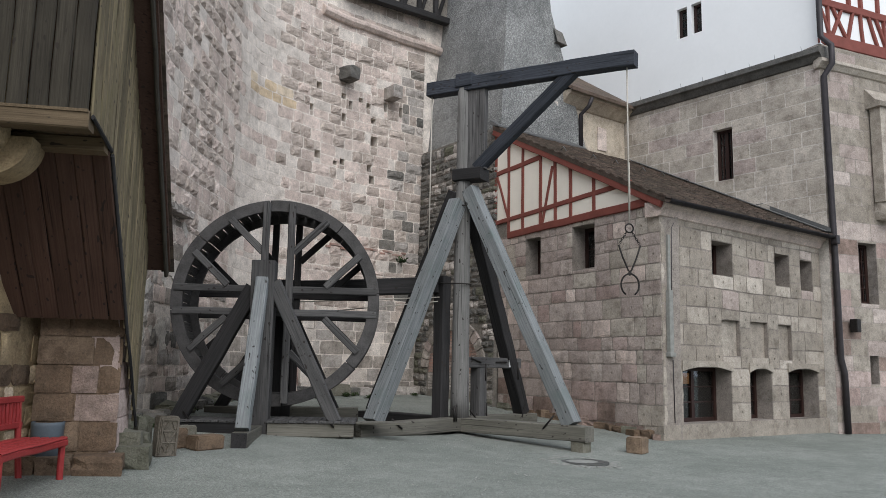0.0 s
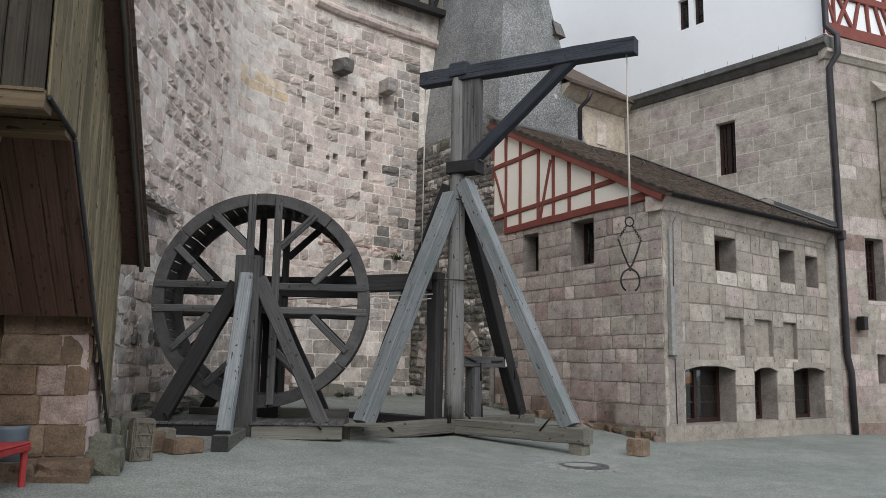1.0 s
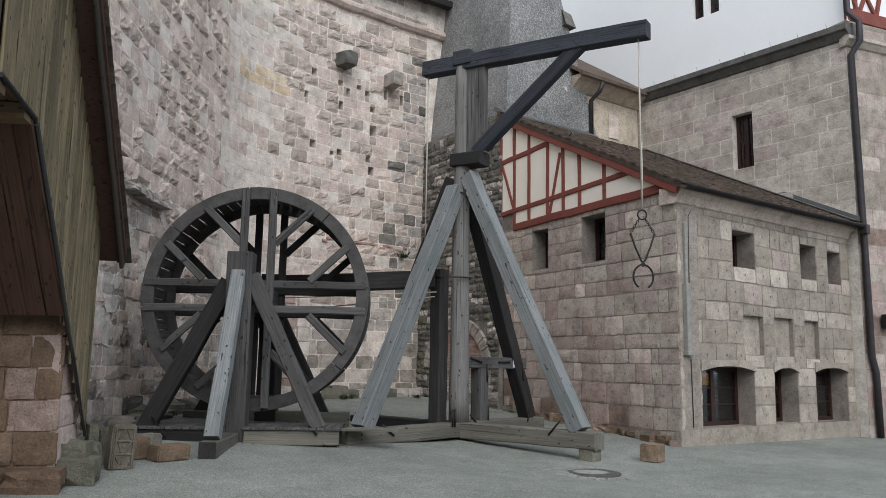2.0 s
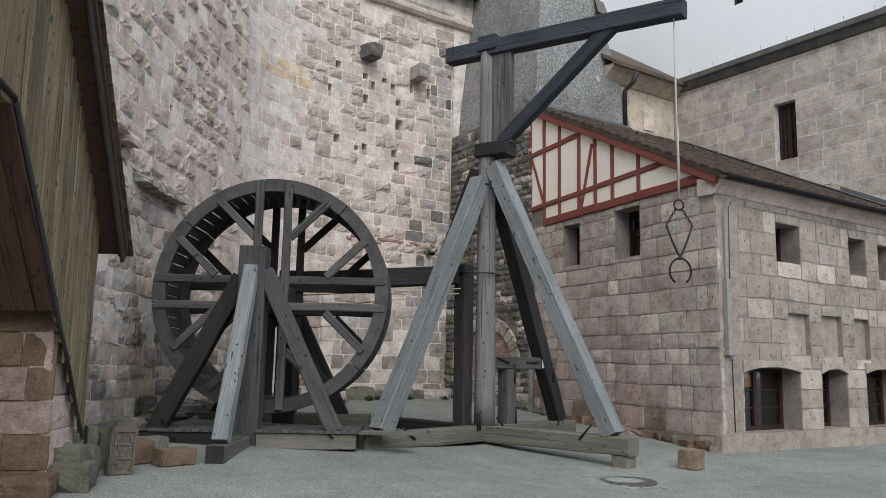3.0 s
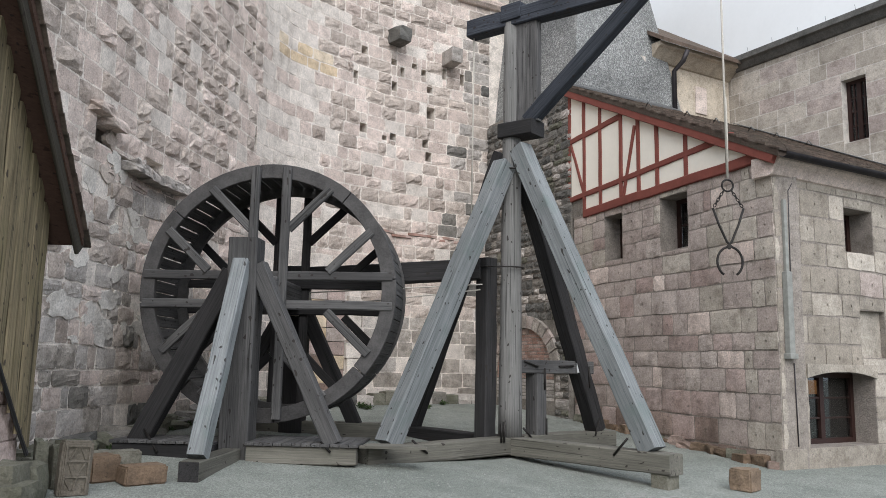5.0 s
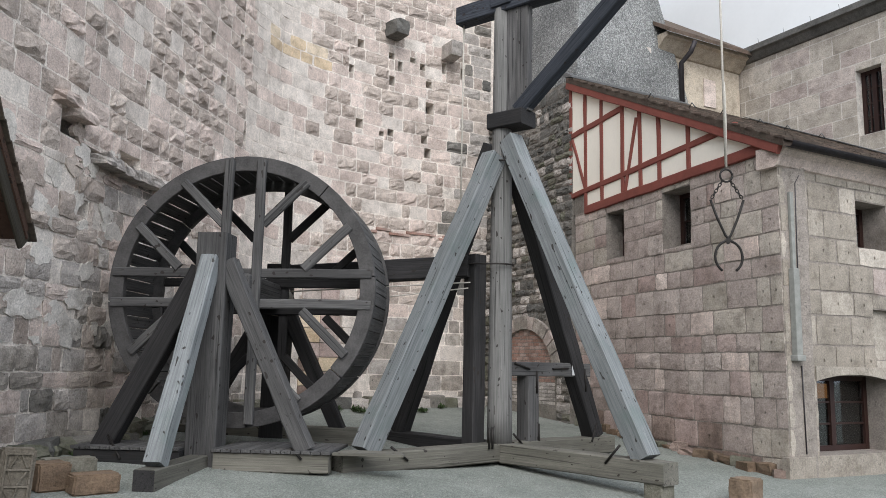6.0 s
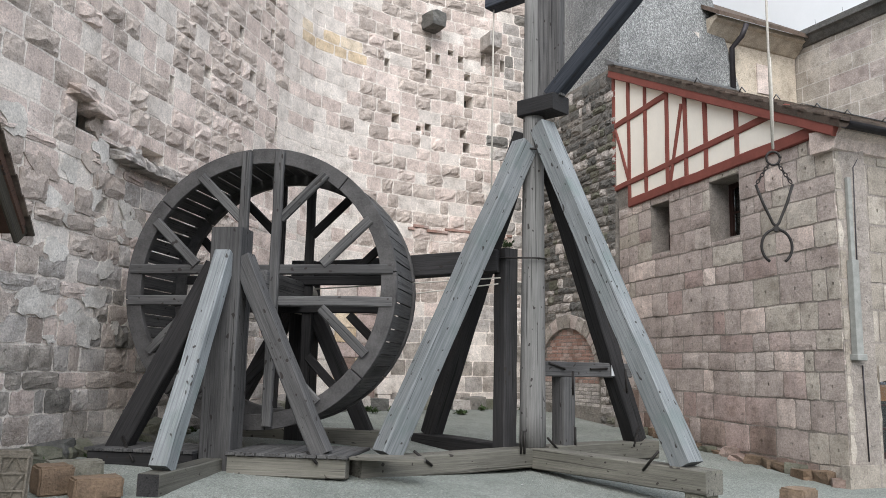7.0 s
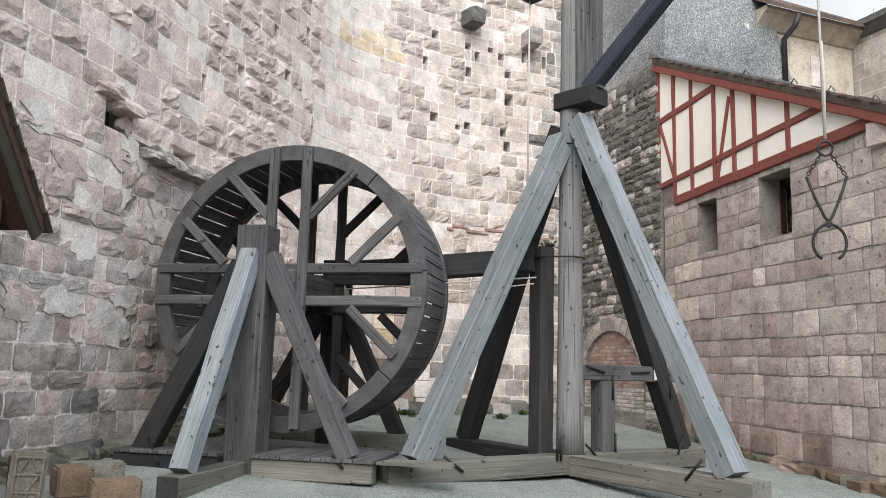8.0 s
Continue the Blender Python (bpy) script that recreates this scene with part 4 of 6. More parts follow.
part("foot_block", box_bm(0.24, 0.26, 0.2, 0.02), MAT_DARKSHADEOAK, crane, "", frame_between(m_at(0, -2.1, 0.2), m_at(0, -2.3, 0.2)))
# boom, its strut and the paired hangers beside the mast
b0, b1 = M0 - BU * 0.81, M0 + BU * 3.40
beam("boom", (b0.x, b0.y, 6.84), (b1.x, b1.y, 6.73), 0.24, 0.27, MAT_BLUEOAK, crane, "dark blue-black boom")
s0, s1 = M0 + BU * 0.30, M0 + BU * 2.35
beam("strut", (s0.x, s0.y, 5.12), (s1.x, s1.y, 6.78), 0.18, 0.22, MAT_BLUEOAK, crane)
for off in (0.22, 0.38):
    q = M0 + BU * off
    beam("hanger", (q.x, q.y, 5.1), (q.x, q.y, 6.7), 0.13, 0.22, MAT_OAK, crane, up=tuple(BU))
q = M0 + BU * 0.05
part("cap", box_bm(0.36, 0.30, 0.26, 0.02), MAT_BLUEOAK, crane, "weathered cap over the mast head", Matrix.Translation((q.x, q.y, 6.89)) @ frame_between((0, 0, 0), tuple(BU)).to_3x3().to_4x4())
q0, q1 = M0 - BU * 0.14, M0 + BU * 0.46
beam("collar", (q0.x, q0.y, 5.0), (q1.x, q1.y, 5.0), 0.36, 0.23, MAT_DARKSHADEOAK, crane, "heavy collar block")
# square post beside the mast and the tie beam to the wheel
post_q = m_at(-0.24, 0.27, 0)
beam("side_post", (post_q.x, post_q.y, ZB - 0.2), (post_q.x, post_q.y, 3.06), 0.23, 0.23, MAT_DARKSHADEOAK, crane, up=tuple(U))
# rail and short post towards the rear brace
beam("rail", m_at(0.0, -0.14, 1.48), m_at(0.0, -1.9, 1.48), 0.16, 0.20, MAT_OAK, crane)
beam("short_post", m_at(0.0, -0.57, ZB), m_at(0.0, -0.57, 1.38), 0.22, 0.24, MAT_OAK, crane, up=tuple(U))
bm = box_bm(0.13, 0.008, 0.18, 0.002)
part("notice", bm, MAT_PAPER, crane, "small white notice plate", frame_between(m_at(0.10, -1.42, 1.49), m_at(0.10, -1.58, 1.49)))
# iron cramps
for a, b in ((m_at(2.1, 0.15, 0.62), m_at(1.9, 0.165, 0.40)), (m_at(0.16, 2.0, 0.53), m_at(0.17, 1.75, 0.36)), (m_at(0.165, 0.30, 0.70), m_at(0.165, 0.30, 0.42)), (m_at(0.165, 0.36, 0.70), m_at(0.165, 0.36, 0.42)), (m_at(0.13, -0.62, 1.46), m_at(0.13, -0.62, 1.14)), (m_at(0.13, -0.66, 0.72), m_at(0.13, -0.66, 0.42)), (m_at(0.13, -1.70, 1.5), m_at(0.13, -1.72, 1.16)), (m_at(0.12, -1.98, 0.68), m_at(0.16, -1.82, 0.42)), (m_at(0.15, -0.12, 0.6), m_at(0.165, -0.28, 0.46)), (m_at(0.1, -0.2, 1.56), m_at(0.1, -0.5, 1.48)), (m_at(0.1, -1.0, 1.49), m_at(0.1, -1.35, 1.5))):
    rod("cramp", a, b, 0.016, MAT_IRON, crane, "iron cramp", 8)
for z in (2.92,):
    part("strap", tube_bm([m_at(-0.3, 0.40, z), m_at(-0.11, 0.40, z), m_at(0.15, 0.15, z), m_at(0.19, 0.08, z), m_at(0.19, -0.05, z), m_at(0.08, -0.17, z)], 0.012, 6), MAT_IRON, crane, "iron strap")
part("strap", tube_bm([(MX + 0.22 * math.cos(a), MY + 0.22 * math.sin(a), 4.42 + 0.03 * math.sin(a)) for a in [2 * math.pi * k / 16 for k in range(17)]], 0.014, 6), MAT_IRON, crane, "iron band")

# rope, hook ring and stone tongs
TIP = M0 + BU * 3.24
rope = thing("hoisting_rope", (TIP.x, TIP.y, 6.8), "pale hemp hoisting rope hanging from the boom", "rope")
part("line", tube_bm([(TIP.x, TIP.y, 6.7), (TIP.x, TIP.y, 3.9)], 0.014, 6), MAT_ROPE, rope)
part("splice", tube_bm([(TIP.x + 0.012, TIP.y, 4.9), (TIP.x + 0.02, TIP.y, 4.4), (TIP.x + 0.004, TIP.y, 3.86)], 0.015, 8), MAT_ROPE, rope)
RE = M0 - BU * 0.74
part("line", tube_bm([(RE.x, RE.y, 6.75), (RE.x - 0.01, RE.y, 3.0)], 0.012, 6), MAT_ROPE, rope)
tongs = thing("stone_tongs", (TIP.x, TIP.y, 3.8), "black iron stone tongs hanging on chains from the rope", "tongs")
sidev = Vector((0.87, -0.5, 0))


def tg(x, z):
    q = TIP + sidev * x
    return (q.x, q.y, z)


part("ring", tube_bm([tg(0.07 * math.cos(a), 3.76 + 0.075 * math.sin(a)) for a in [2 * math.pi * k / 18 for k in range(19)]], 0.013, 6), MAT_IRON, tongs)
for sgn in (-1, 1):
    for k in range(6):
        f0 = (k + 0.5) / 6
        cxx, czz = sgn * (0.045 + 0.13 * f0), 3.70 - 0.21 * f0
        bm = tube_bm([tg(cxx + 0.017 * math.cos(a) * (1 if k % 2 else 0.4) * sgn - sgn * 0.012 * math.sin(a), czz + 0.026 * math.sin(a)) for a in [2 * math.pi * i / 10 for i in range(11)]], 0.006, 5)
        part("chain_link", bm, MAT_IRON, tongs)
    leg = [tg(sgn * 0.19, 3.47), tg(sgn * 0.12, 3.26), tg(sgn * 0.03, 3.05), tg(-sgn * 0.03, 2.985)]
    for k in range(12):
        a = radians(75 - 135 * k / 11)
        leg.append(tg(-sgn * 0.155 * math.cos(a), 2.80 + 0.185 * math.sin(a)))
    part("arm", tube_bm(leg, 0.015, 8), MAT_IRON, tongs)
rod("rivet", (TIP - Vector((0.03, 0.03, 0)) + Vector((0, 0, 2.98))), (TIP + Vector((0.03, 0.03, 0)) + Vector((0, 0, 2.98))), 0.024, MAT_IRON, tongs)

# ---- treadwheel ----
WN = Vector((-0.545, -0.8384, 0))
WP = Vector((0.8384, -0.545, 0))
WC = Vector((5.859, 12.137, 2.40))
R = 1.705
WIDE = 1.15
wheel = thing("treadwheel", (WC - WN * 0.6), "large dark timber treadwheel with clasp-arm spokes and plank treads", "treadwheel")


def w_at(p, up, off):
    return WC + WP * p + Vector((0, 0, up)) - WN * off


def arc_bm(r0, r1, a0, a1, thick, seg=8):
    bm = bmesh.new()
    rings = []
    for k in range(seg + 1):
        a = a0 + (a1 - a0) * k / seg
        c, s = math.cos(a), math.sin(a)
        rings.append([bm.verts.new((c * r, s * r, t)) for r, t in ((r0, -thick / 2), (r1, -thick / 2), (r1, thick / 2), (r0, thick / 2))])
    for x, y in zip(rings, rings[1:]):
        for i in range(4):
            bm.faces.new((x[i], x[(i + 1) % 4], y[(i + 1) % 4], y[i]))
    bm.faces.new(rings[0][::-1])
    bm.faces.new(rings[-1])
    bmesh.ops.recalc_face_normals(bm, faces=bm.faces)
    bmesh.ops.bevel(bm, geom=[e for e in bm.edges if e.calc_face_angle(0) > 0.8], offset=0.006, segments=1, affect="EDGES")
    return bm


WM = Matrix((WP, Vector((0, 0, 1)), -WN)).transposed().to_4x4()
for off in (0.0, WIDE):
    for k in range(8):
        a0 = 2 * math.pi * (k + 0.13) / 8
        m = WM.copy()
        m.translation = WC - WN * (off + (0.003 if k % 2 else 0))
        part("felloe", arc_bm(R - 0.19, R, a0 + 0.004, a0 + 2 * math.pi / 8 - 0.004, 0.09), MAT_RIM, wheel, "", m)
    # far spokes repeat the near ones with shade put into the colour
    mat = MAT_OAK if off == 0 else MAT_DARKSHADEOAK
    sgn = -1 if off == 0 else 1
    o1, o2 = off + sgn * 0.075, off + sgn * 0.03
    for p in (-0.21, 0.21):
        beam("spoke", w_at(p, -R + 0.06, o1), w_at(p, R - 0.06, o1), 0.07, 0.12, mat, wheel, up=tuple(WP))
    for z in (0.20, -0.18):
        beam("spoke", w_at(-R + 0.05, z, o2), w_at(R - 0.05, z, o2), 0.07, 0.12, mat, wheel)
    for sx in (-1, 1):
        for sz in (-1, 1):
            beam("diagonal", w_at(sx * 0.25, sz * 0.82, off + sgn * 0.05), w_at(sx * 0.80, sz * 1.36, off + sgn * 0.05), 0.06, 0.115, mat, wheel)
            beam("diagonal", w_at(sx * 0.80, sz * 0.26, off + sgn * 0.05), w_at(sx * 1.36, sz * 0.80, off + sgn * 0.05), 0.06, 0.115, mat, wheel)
NB = 64
for k in range(NB):
    a = 2 * math.pi * (k + 0.5) / NB
    rr = R - 0.045
    c = w_at(rr * math.cos(a), rr * math.sin(a), WIDE / 2)
    m = Matrix((-WN, (WP * -math.sin(a) + Vector((0, 0, math.cos(a)))), (WP * math.cos(a) + Vector((0, 0, math.sin(a)))))).transposed().to_4x4()
    m.translation = c
    part("tread", box_bm(WIDE + 0.02, 2 * math.pi * rr / NB - random.uniform(0.008, 0.022), 0.03, 0.004), MAT_OAK, wheel, "", m)
# axle with drum and rope coils; axle and drum coloured dark for shade
rod("axle", w_at(0, 0, -0.62), w_at(0, 0, WIDE + 0.95), 0.14, MAT_DARKSHADEOAK, wheel, "round axle", 20)
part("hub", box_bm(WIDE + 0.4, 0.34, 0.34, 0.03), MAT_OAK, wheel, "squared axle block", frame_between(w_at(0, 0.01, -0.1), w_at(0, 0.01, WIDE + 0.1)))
rod("drum", w_at(0, 0, WIDE + 0.22), w_at(0, 0, WIDE + 0.62), 0.20, MAT_DARKSHADEOAK, wheel, "rope drum", 20)
coil = [w_at(0.222 * math.cos(a), 0.222 * math.sin(a), WIDE + 0.28 + 0.022 * a / 6.283) for a in [2 * math.pi * k / 16 for k in range(16 * 9)]]
part("rope_coil", tube_bm(coil, 0.014, 5), MAT_ROPE, wheel, "coiled rope on the drum")

# ---- wheel stand ----
stand = thing("wheel_stand", (5.475, 11.73, 0.2), "braced timber stand and plank deck carrying the treadwheel", "wheel stand")
PF = WC + WN * 0.55 - WP * 0.13
PF.z = 0


def p_at(n, p, z):
    q = PF + WN * n + WP * p
    return Vector((q.x, q.y, z))


beam("post", p_at(0, 0, 0.30), p_at(0, 0, 3.0), 0.36, 0.36, MAT_OAK, stand, "heavy squared post", up=tuple(WP))
beam("sill", p_at(-0.1, -0.01, 0.335), p_at(1.53, -0.01, 0.335), 0.22, 0.23, MAT_SILL, stand)
part("end_grain", box_bm(0.006, 0.21, 0.22, 0.002), MAT_DARKSHADEOAK, stand, "black weathered end grain", frame_between(p_at(1.531, -0.01, 0.335), p_at(1.537, -0.01, 0.335)))
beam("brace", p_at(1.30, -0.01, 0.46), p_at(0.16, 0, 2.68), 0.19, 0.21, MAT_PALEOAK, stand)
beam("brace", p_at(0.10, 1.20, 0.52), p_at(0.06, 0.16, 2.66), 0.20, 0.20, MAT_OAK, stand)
# brace on the far side coloured near black for its shade
beam("brace", p_at(0.0, -1.22, 0.48), p_at(0.0, -0.16, 2.58), 0.22, 0.24, MAT_DARKSHADEOAK, stand)
# rear post and braces, their shade put into a darker oak
BPo = -(0.55 + WIDE + 0.75)
beam("post", p_at(BPo, 0.08, 0.4), p_at(BPo, 0.08, 2.95), 0.34, 0.34, MAT_DARKSHADEOAK, stand, up=tuple(WP))
beam("brace", p_at(BPo, 1.05, 0.55), p_at(BPo, 0.2, 2.3), 0.2, 0.2, MAT_DARKSHADEOAK, stand)
beam("brace", p_at(BPo, -1.05, 0.55), p_at(BPo, -0.1, 2.3), 0.2, 0.2, MAT_DARKSHADEOAK, stand)
beam("sill", p_at(BPo, -1.3, 0.45), p_at(BPo, 1.5, 0.45), 0.26, 0.3, MAT_SILL, stand)
beam("sill", p_at(0.17, 0.19, 0.39), p_at(0.17, 1.50, 0.39), 0.16, 0.21, MAT_SILL, stand)
beam("sill", p_at(0.20, -1.42, 0.375), p_at(0.20, -0.19, 0.375), 0.16, 0.24, MAT_DARKSHADEOAK, stand)
beam("sill", p_at(-0.4, -1.4, 0.37), p_at(-0.4, 1.45, 0.37), 0.16, 0.24, MAT_DARKSHADEOAK, stand)
for k in range(12):
    p = 0.23 + k * 0.113
    part("deck_board", box_bm(1.02, 0.105, 0.035, 0.005), MAT_OAK, stand, "", frame_between(p_at(0.28 + 0.01 * (k % 3), p, 0.515), p_at(-0.74, p, 0.515)))
for k in range(11):
    p = -0.24 - k * 0.116
    part("deck_board", box_bm(0.8, 0.108, 0.035, 0.005), MAT_OAK, stand, "", frame_between(p_at(0.30, p, 0.512), p_at(-0.5, p, 0.512)))
for k in range(3):
    part("deck_board", box_bm(0.80 - 0.06 * k, 0.12, 0.03, 0.005), MAT_SILL, stand, "", frame_between(p_at(0.16 - 0.125 * k, 1.56, 0.502), p_at(0.16 - 0.125 * k, 2.3, 0.502)))
for a, b in ((p_at(0.14, -1.1, 0.64), p_at(0.32, -0.85, 0.40)), (p_at(0.26, 1.08, 0.56), p_at(0.27, 1.2, 0.44))):
    rod("cramp", a, b, 0.015, MAT_IRON, stand, "iron cramp", 8)
# tie beam from the rear post to the mast's side post
tie0, tie1 = p_at(BPo, 0.1, 2.78), Vector((post_q.x, post_q.y, 2.88)) + V * 0.12
beam("tie_beam", tie0, tie1, 0.26, 0.30, MAT_DARKSHADEOAK, crane, "dark tie beam to the wheel stand")
part("line", tube_bm([w_at(0.15, 0.12, WIDE + 0.4), tuple(m_at(-0.2, 0.4, 2.66))], 0.010, 6), MAT_ROPE, rope)
part("line", tube_bm([w_at(0.2, -0.1, WIDE + 0.45), tuple(m_at(-0.22, 0.42, 2.58))], 0.009, 6), MAT_ROPE, rope)


# ---- castle wall details ----
def rock_bm(sx, sy, sz, rough=0.06, seed=0, cuts=2):
    bm = bmesh.new()
    bmesh.ops.create_cube(bm, size=1)
    bmesh.ops.subdivide_edges(bm, edges=list(bm.edges), cuts=cuts, use_grid_fill=True)
    for v in bm.verts:
        c = Vector(v.co)
        r = c.length
        v.co = c * (1 - 0.22 * max(0, r - 0.55)) * (1 + rough * noise.noise(c * 3 + Vector((seed * 7.1, seed * 3.3, 0))))
        v.co += rough * 0.35 * Vector((noise.noise(c * 7 + Vector((seed, 0, 0))), noise.noise(c * 7 + Vector((0, seed, 9))), noise.noise(c * 7 + Vector((5, 0, seed)))))
    bmesh.ops.scale(bm, vec=(sx, sy, sz), verts=bm.verts)
    return bm


def on_wall(line, s, z, out):
    a, b = line.at(s - 0.05, z, out), line.at(s + 0.05, z, out)
    m = frame_between(a, b)
    return m


for x, z, w, h in ((10.80, 9.40, 0.38, 0.36), (12.38, 9.22, 0.34, 0.38)):
    ob = part("stone_corbel", rock_bm(w, 0.65, h, 0.08, x, 3), MAT_DARKSTONE if x < 11 else MAT_GREYSTONE, None, "", on_wall(CURTAIN, along(x), z, 0.18))
    tagged(ob, "rough weathered stone corbel sticking out of the castle wall", "corbel", "wall corbels")

# string course below the wall head
string = []
prof = [(0.02, 10.92), (0.10, 10.94), (0.17, 11.02), (0.17, 11.10), (0.08, 11.2), (0.0, 11.24), (-0.05, 11.08)]
ss = [along(9.95) + 0.45 * k for k in range(11)]
sv = [CURTAIN.at(s, z + 0.01 * math.sin(s * 3), o) for s in ss for o, z in prof]
m = len(prof)
sf = [(k * m + i, k * m + (i + 1) % m, (k + 1) * m + (i + 1) % m, (k + 1) * m + i) for k in range(len(ss) - 1) for i in range(m)] + [tuple(range(m))[::-1], tuple(range((len(ss) - 1) * m, len(ss) * m))]
ob = child(new("string_course", mesh_of("string_course", sv, sf, [MAT_ROSE])), curtain_wall)

# timber gallery at the wall head
gallery = thing("timber_gallery", (12.8, 18.4, 12), "dark timber wall gallery with grey plaster panels under the eaves", "gallery")
g0, g1 = along(10.6), CURTAIN.length - 0.1
GL_OUT = 0.28
beam("plate", CURTAIN.at(g0, 11.80, GL_OUT), CURTAIN.at(g1, 11.98, GL_OUT), 0.24, 0.2, MAT_DARKSHADEOAK, gallery)
bm = bmesh.new()
for q in ((g0, 11.85), (g1, 12.05), (g1, 14.0), (g0, 14.0)):
    bm.verts.new(CURTAIN.at(q[0], q[1], GL_OUT - 0.06))
for q in ((g0, 11.85), (g1, 12.05), (g1, 14.0), (g0, 14.0)):
    bm.verts.new(CURTAIN.at(q[0], q[1], GL_OUT - 0.3))
bm.verts.ensure_lookup_table()
v = bm.verts
for f in ((0, 1, 2, 3), (7, 6, 5, 4), (0, 4, 5, 1), (1, 5, 6, 2), (2, 6, 7, 3), (3, 7, 4, 0)):
    bm.faces.new([v[i] for i in f])
part("panel", bm, MAT_GREYMORTAR, gallery, "grey plaster infill")
for k in range(7):
    s = g0 + (g1 - g0) * k / 6
    beam("stud", CURTAIN.at(s, 11.9, GL_OUT), CURTAIN.at(s, 14, GL_OUT), 0.14, 0.16, MAT_DARKSHADEOAK, gallery, up=(0, 1, 0))
    if k < 6:
        beam("stud", CURTAIN.at(s + 0.1, 12.0, GL_OUT - 0.01), CURTAIN.at(s + 0.5, 13.2, GL_OUT - 0.01), 0.1, 0.1, MAT_DARKSHADEOAK, gallery)

# broken ledge and rubble footing along the left stretch
LS = CURTAIN.d[2]
rng = random.Random(8)
for k in range(7):
    s = LS + 1.05 + k * 0.25
    ob = part("ledge_stone", rock_bm(0.30 + 0.1 * rng.random(), 0.42, 0.15, 0.2, k + 2), MAT_GREYSTONE, curtain_wall, "", on_wall(CURTAIN, s, 4.12 + rng.uniform(-0.015, 0.015), 0.02))
for k in range(2):
    s = LS + 0.12 + k * 0.33
    part("ledge_stone", rock_bm(0.42, 0.3, 0.14, 0.25, k + 22), MAT_ROSE, curtain_wall, "", on_wall(CURTAIN, s, 4.66 - 0.10 * k, 0.03))
for k in range(60):
    s = LW0 + 0.7 + k * 0.155 + rng.uniform(-0.05, 0.05)
    p = CURTAIN.at(s, 0, 0.12 + rng.uniform(-0.06, 0.22))
    sz = rng.uniform(0.10, 0.24)
    part("footing_stone", rock_bm(rng.uniform(0.25, 0.5), rng.uniform(0.25, 0.5), sz, 0.25, k + 40, 1), rng.choice((MAT_MOSSY, MAT_MOSSY, MAT_DARKSTONE)), curtain_wall, "", Matrix.Translation((p.x, p.y, ground_z(p.x, p.y) + sz * 0.25)) @ pose(0, 0, 0, rng.uniform(-12, 12), rng.uniform(-12, 12), rng.uniform(0, 180)))
rng = random.Random(91)
v, f, slots = [], [], []
for k in range(60):
    s, z, r = LS + rng.uniform(-1.2, 3.4), rng.uniform(1.6, 4.5), rng.uniform(0.10, 0.34)
    flat, turn, lift, b = rng.uniform(0.5, 0.9), rng.uniform(-0.5, 0.5), rng.uniform(0.014, 0.026), len(v)
    for lo in (0, 1):
        for i in range(16):
            a = 2 * math.pi * i / 16
            rr = r * (0.75 + 0.6 * noise.noise((k * 3.7, math.cos(a) * 1.6, math.sin(a) * 1.6)))
            v.append(CURTAIN.at(s + rr * math.cos(a + turn), z + flat * rr * math.sin(a), lift - (0.06 if lo else 0.0) + 0.006 * noise.noise((s + rr, z, i))))
    f.append(tuple(b + i for i in range(16)))
    f.extend((b + i, b + 16 + i, b + 16 + (i + 1) % 16, b + (i + 1) % 16) for i in range(16))
    slots.extend([rng.choice((0, 0, 0, 1))] * 17)
flakes = child(new("plaster_patches", mesh_of("plaster_patches", v, f, [MAT_HALLMORTAR, MAT_WEATHERED, MAT_OLDGREY], slots)), curtain_wall)
tagged(flakes, "flaking remains of grey lime plaster", kind="stuff")
for k in range(22):
    part("brick", box_bm(rng.uniform(0.12, 0.2), 0.1, 0.06, 0.006), MAT_BRICK, curtain_wall, "", on_wall(CURTAIN, along(10.45) + 0.125 * k + rng.uniform(-0.03, 0.03), 4.60 - 0.075 * rng.choice((0, 0, 1)), 0.0))
# low stone wall stub at the foot of the rear wall
rng = random.Random(18)
for k in range(12):
    x = 8.9 + k * 0.38
    z = ground_z(x, 18.3)
    part("footing_stone", rock_bm(rng.uniform(0.3, 0.5), 0.45, rng.uniform(0.15, 0.42), 0.15, k + 140, 1), rng.choice((MAT_MOSSY, MAT_DARKSTONE, MAT_GREYSTONE)), curtain_wall, "", Matrix.Translation((x, 18.35 + 0.015 * k, z + 0.1)))
# walled-up arched doorway in the rear wall, seen through the wheel
rng = random.Random(33)
for k in range(9):
    z = 0.75 + 0.3 * k
    half = 0.52 if z < 2.6 else 0.52 * math.sqrt(max(0.0, 1 - ((z - 2.6) / 0.75) ** 2))
    for j in range(2):
        part("infill_stone", box_bm(half - 0.012, 0.1, 0.285, 0.012), rng.choice((MAT_GABLE, MAT_BROWNROSE, MAT_YELLOW, MAT_RED)), curtain_wall, "", on_wall(CURTAIN, along(9.15) + (j - 0.5) * half, z + 0.15, -0.005))
# doorway lining
for x, w, zb, zt, mat in ((8.40, 0.34, 0.55, 3.0, MAT_PALE), (9.86, 0.30, 0.55, 3.0, MAT_PALE)):
    for k in range(7):
        part("quoin", box_bm(w * (1.25 if k % 2 else 1), 0.16, 0.34, 0.012), mat, curtain_wall, "", on_wall(CURTAIN, along(x), zb + 0.35 * k + 0.17, 0.02))

# ---- walled-up brick arch in the tower base ----
A_S, A_Z, A_R, A_H = 1.93, 1.35, 1.18, 1.02


def arch_pt(a, k, out):
    return TOWL.at(A_S + (A_R + k) * math.cos(a), A_Z + (A_H + k) * math.sin(a), out)


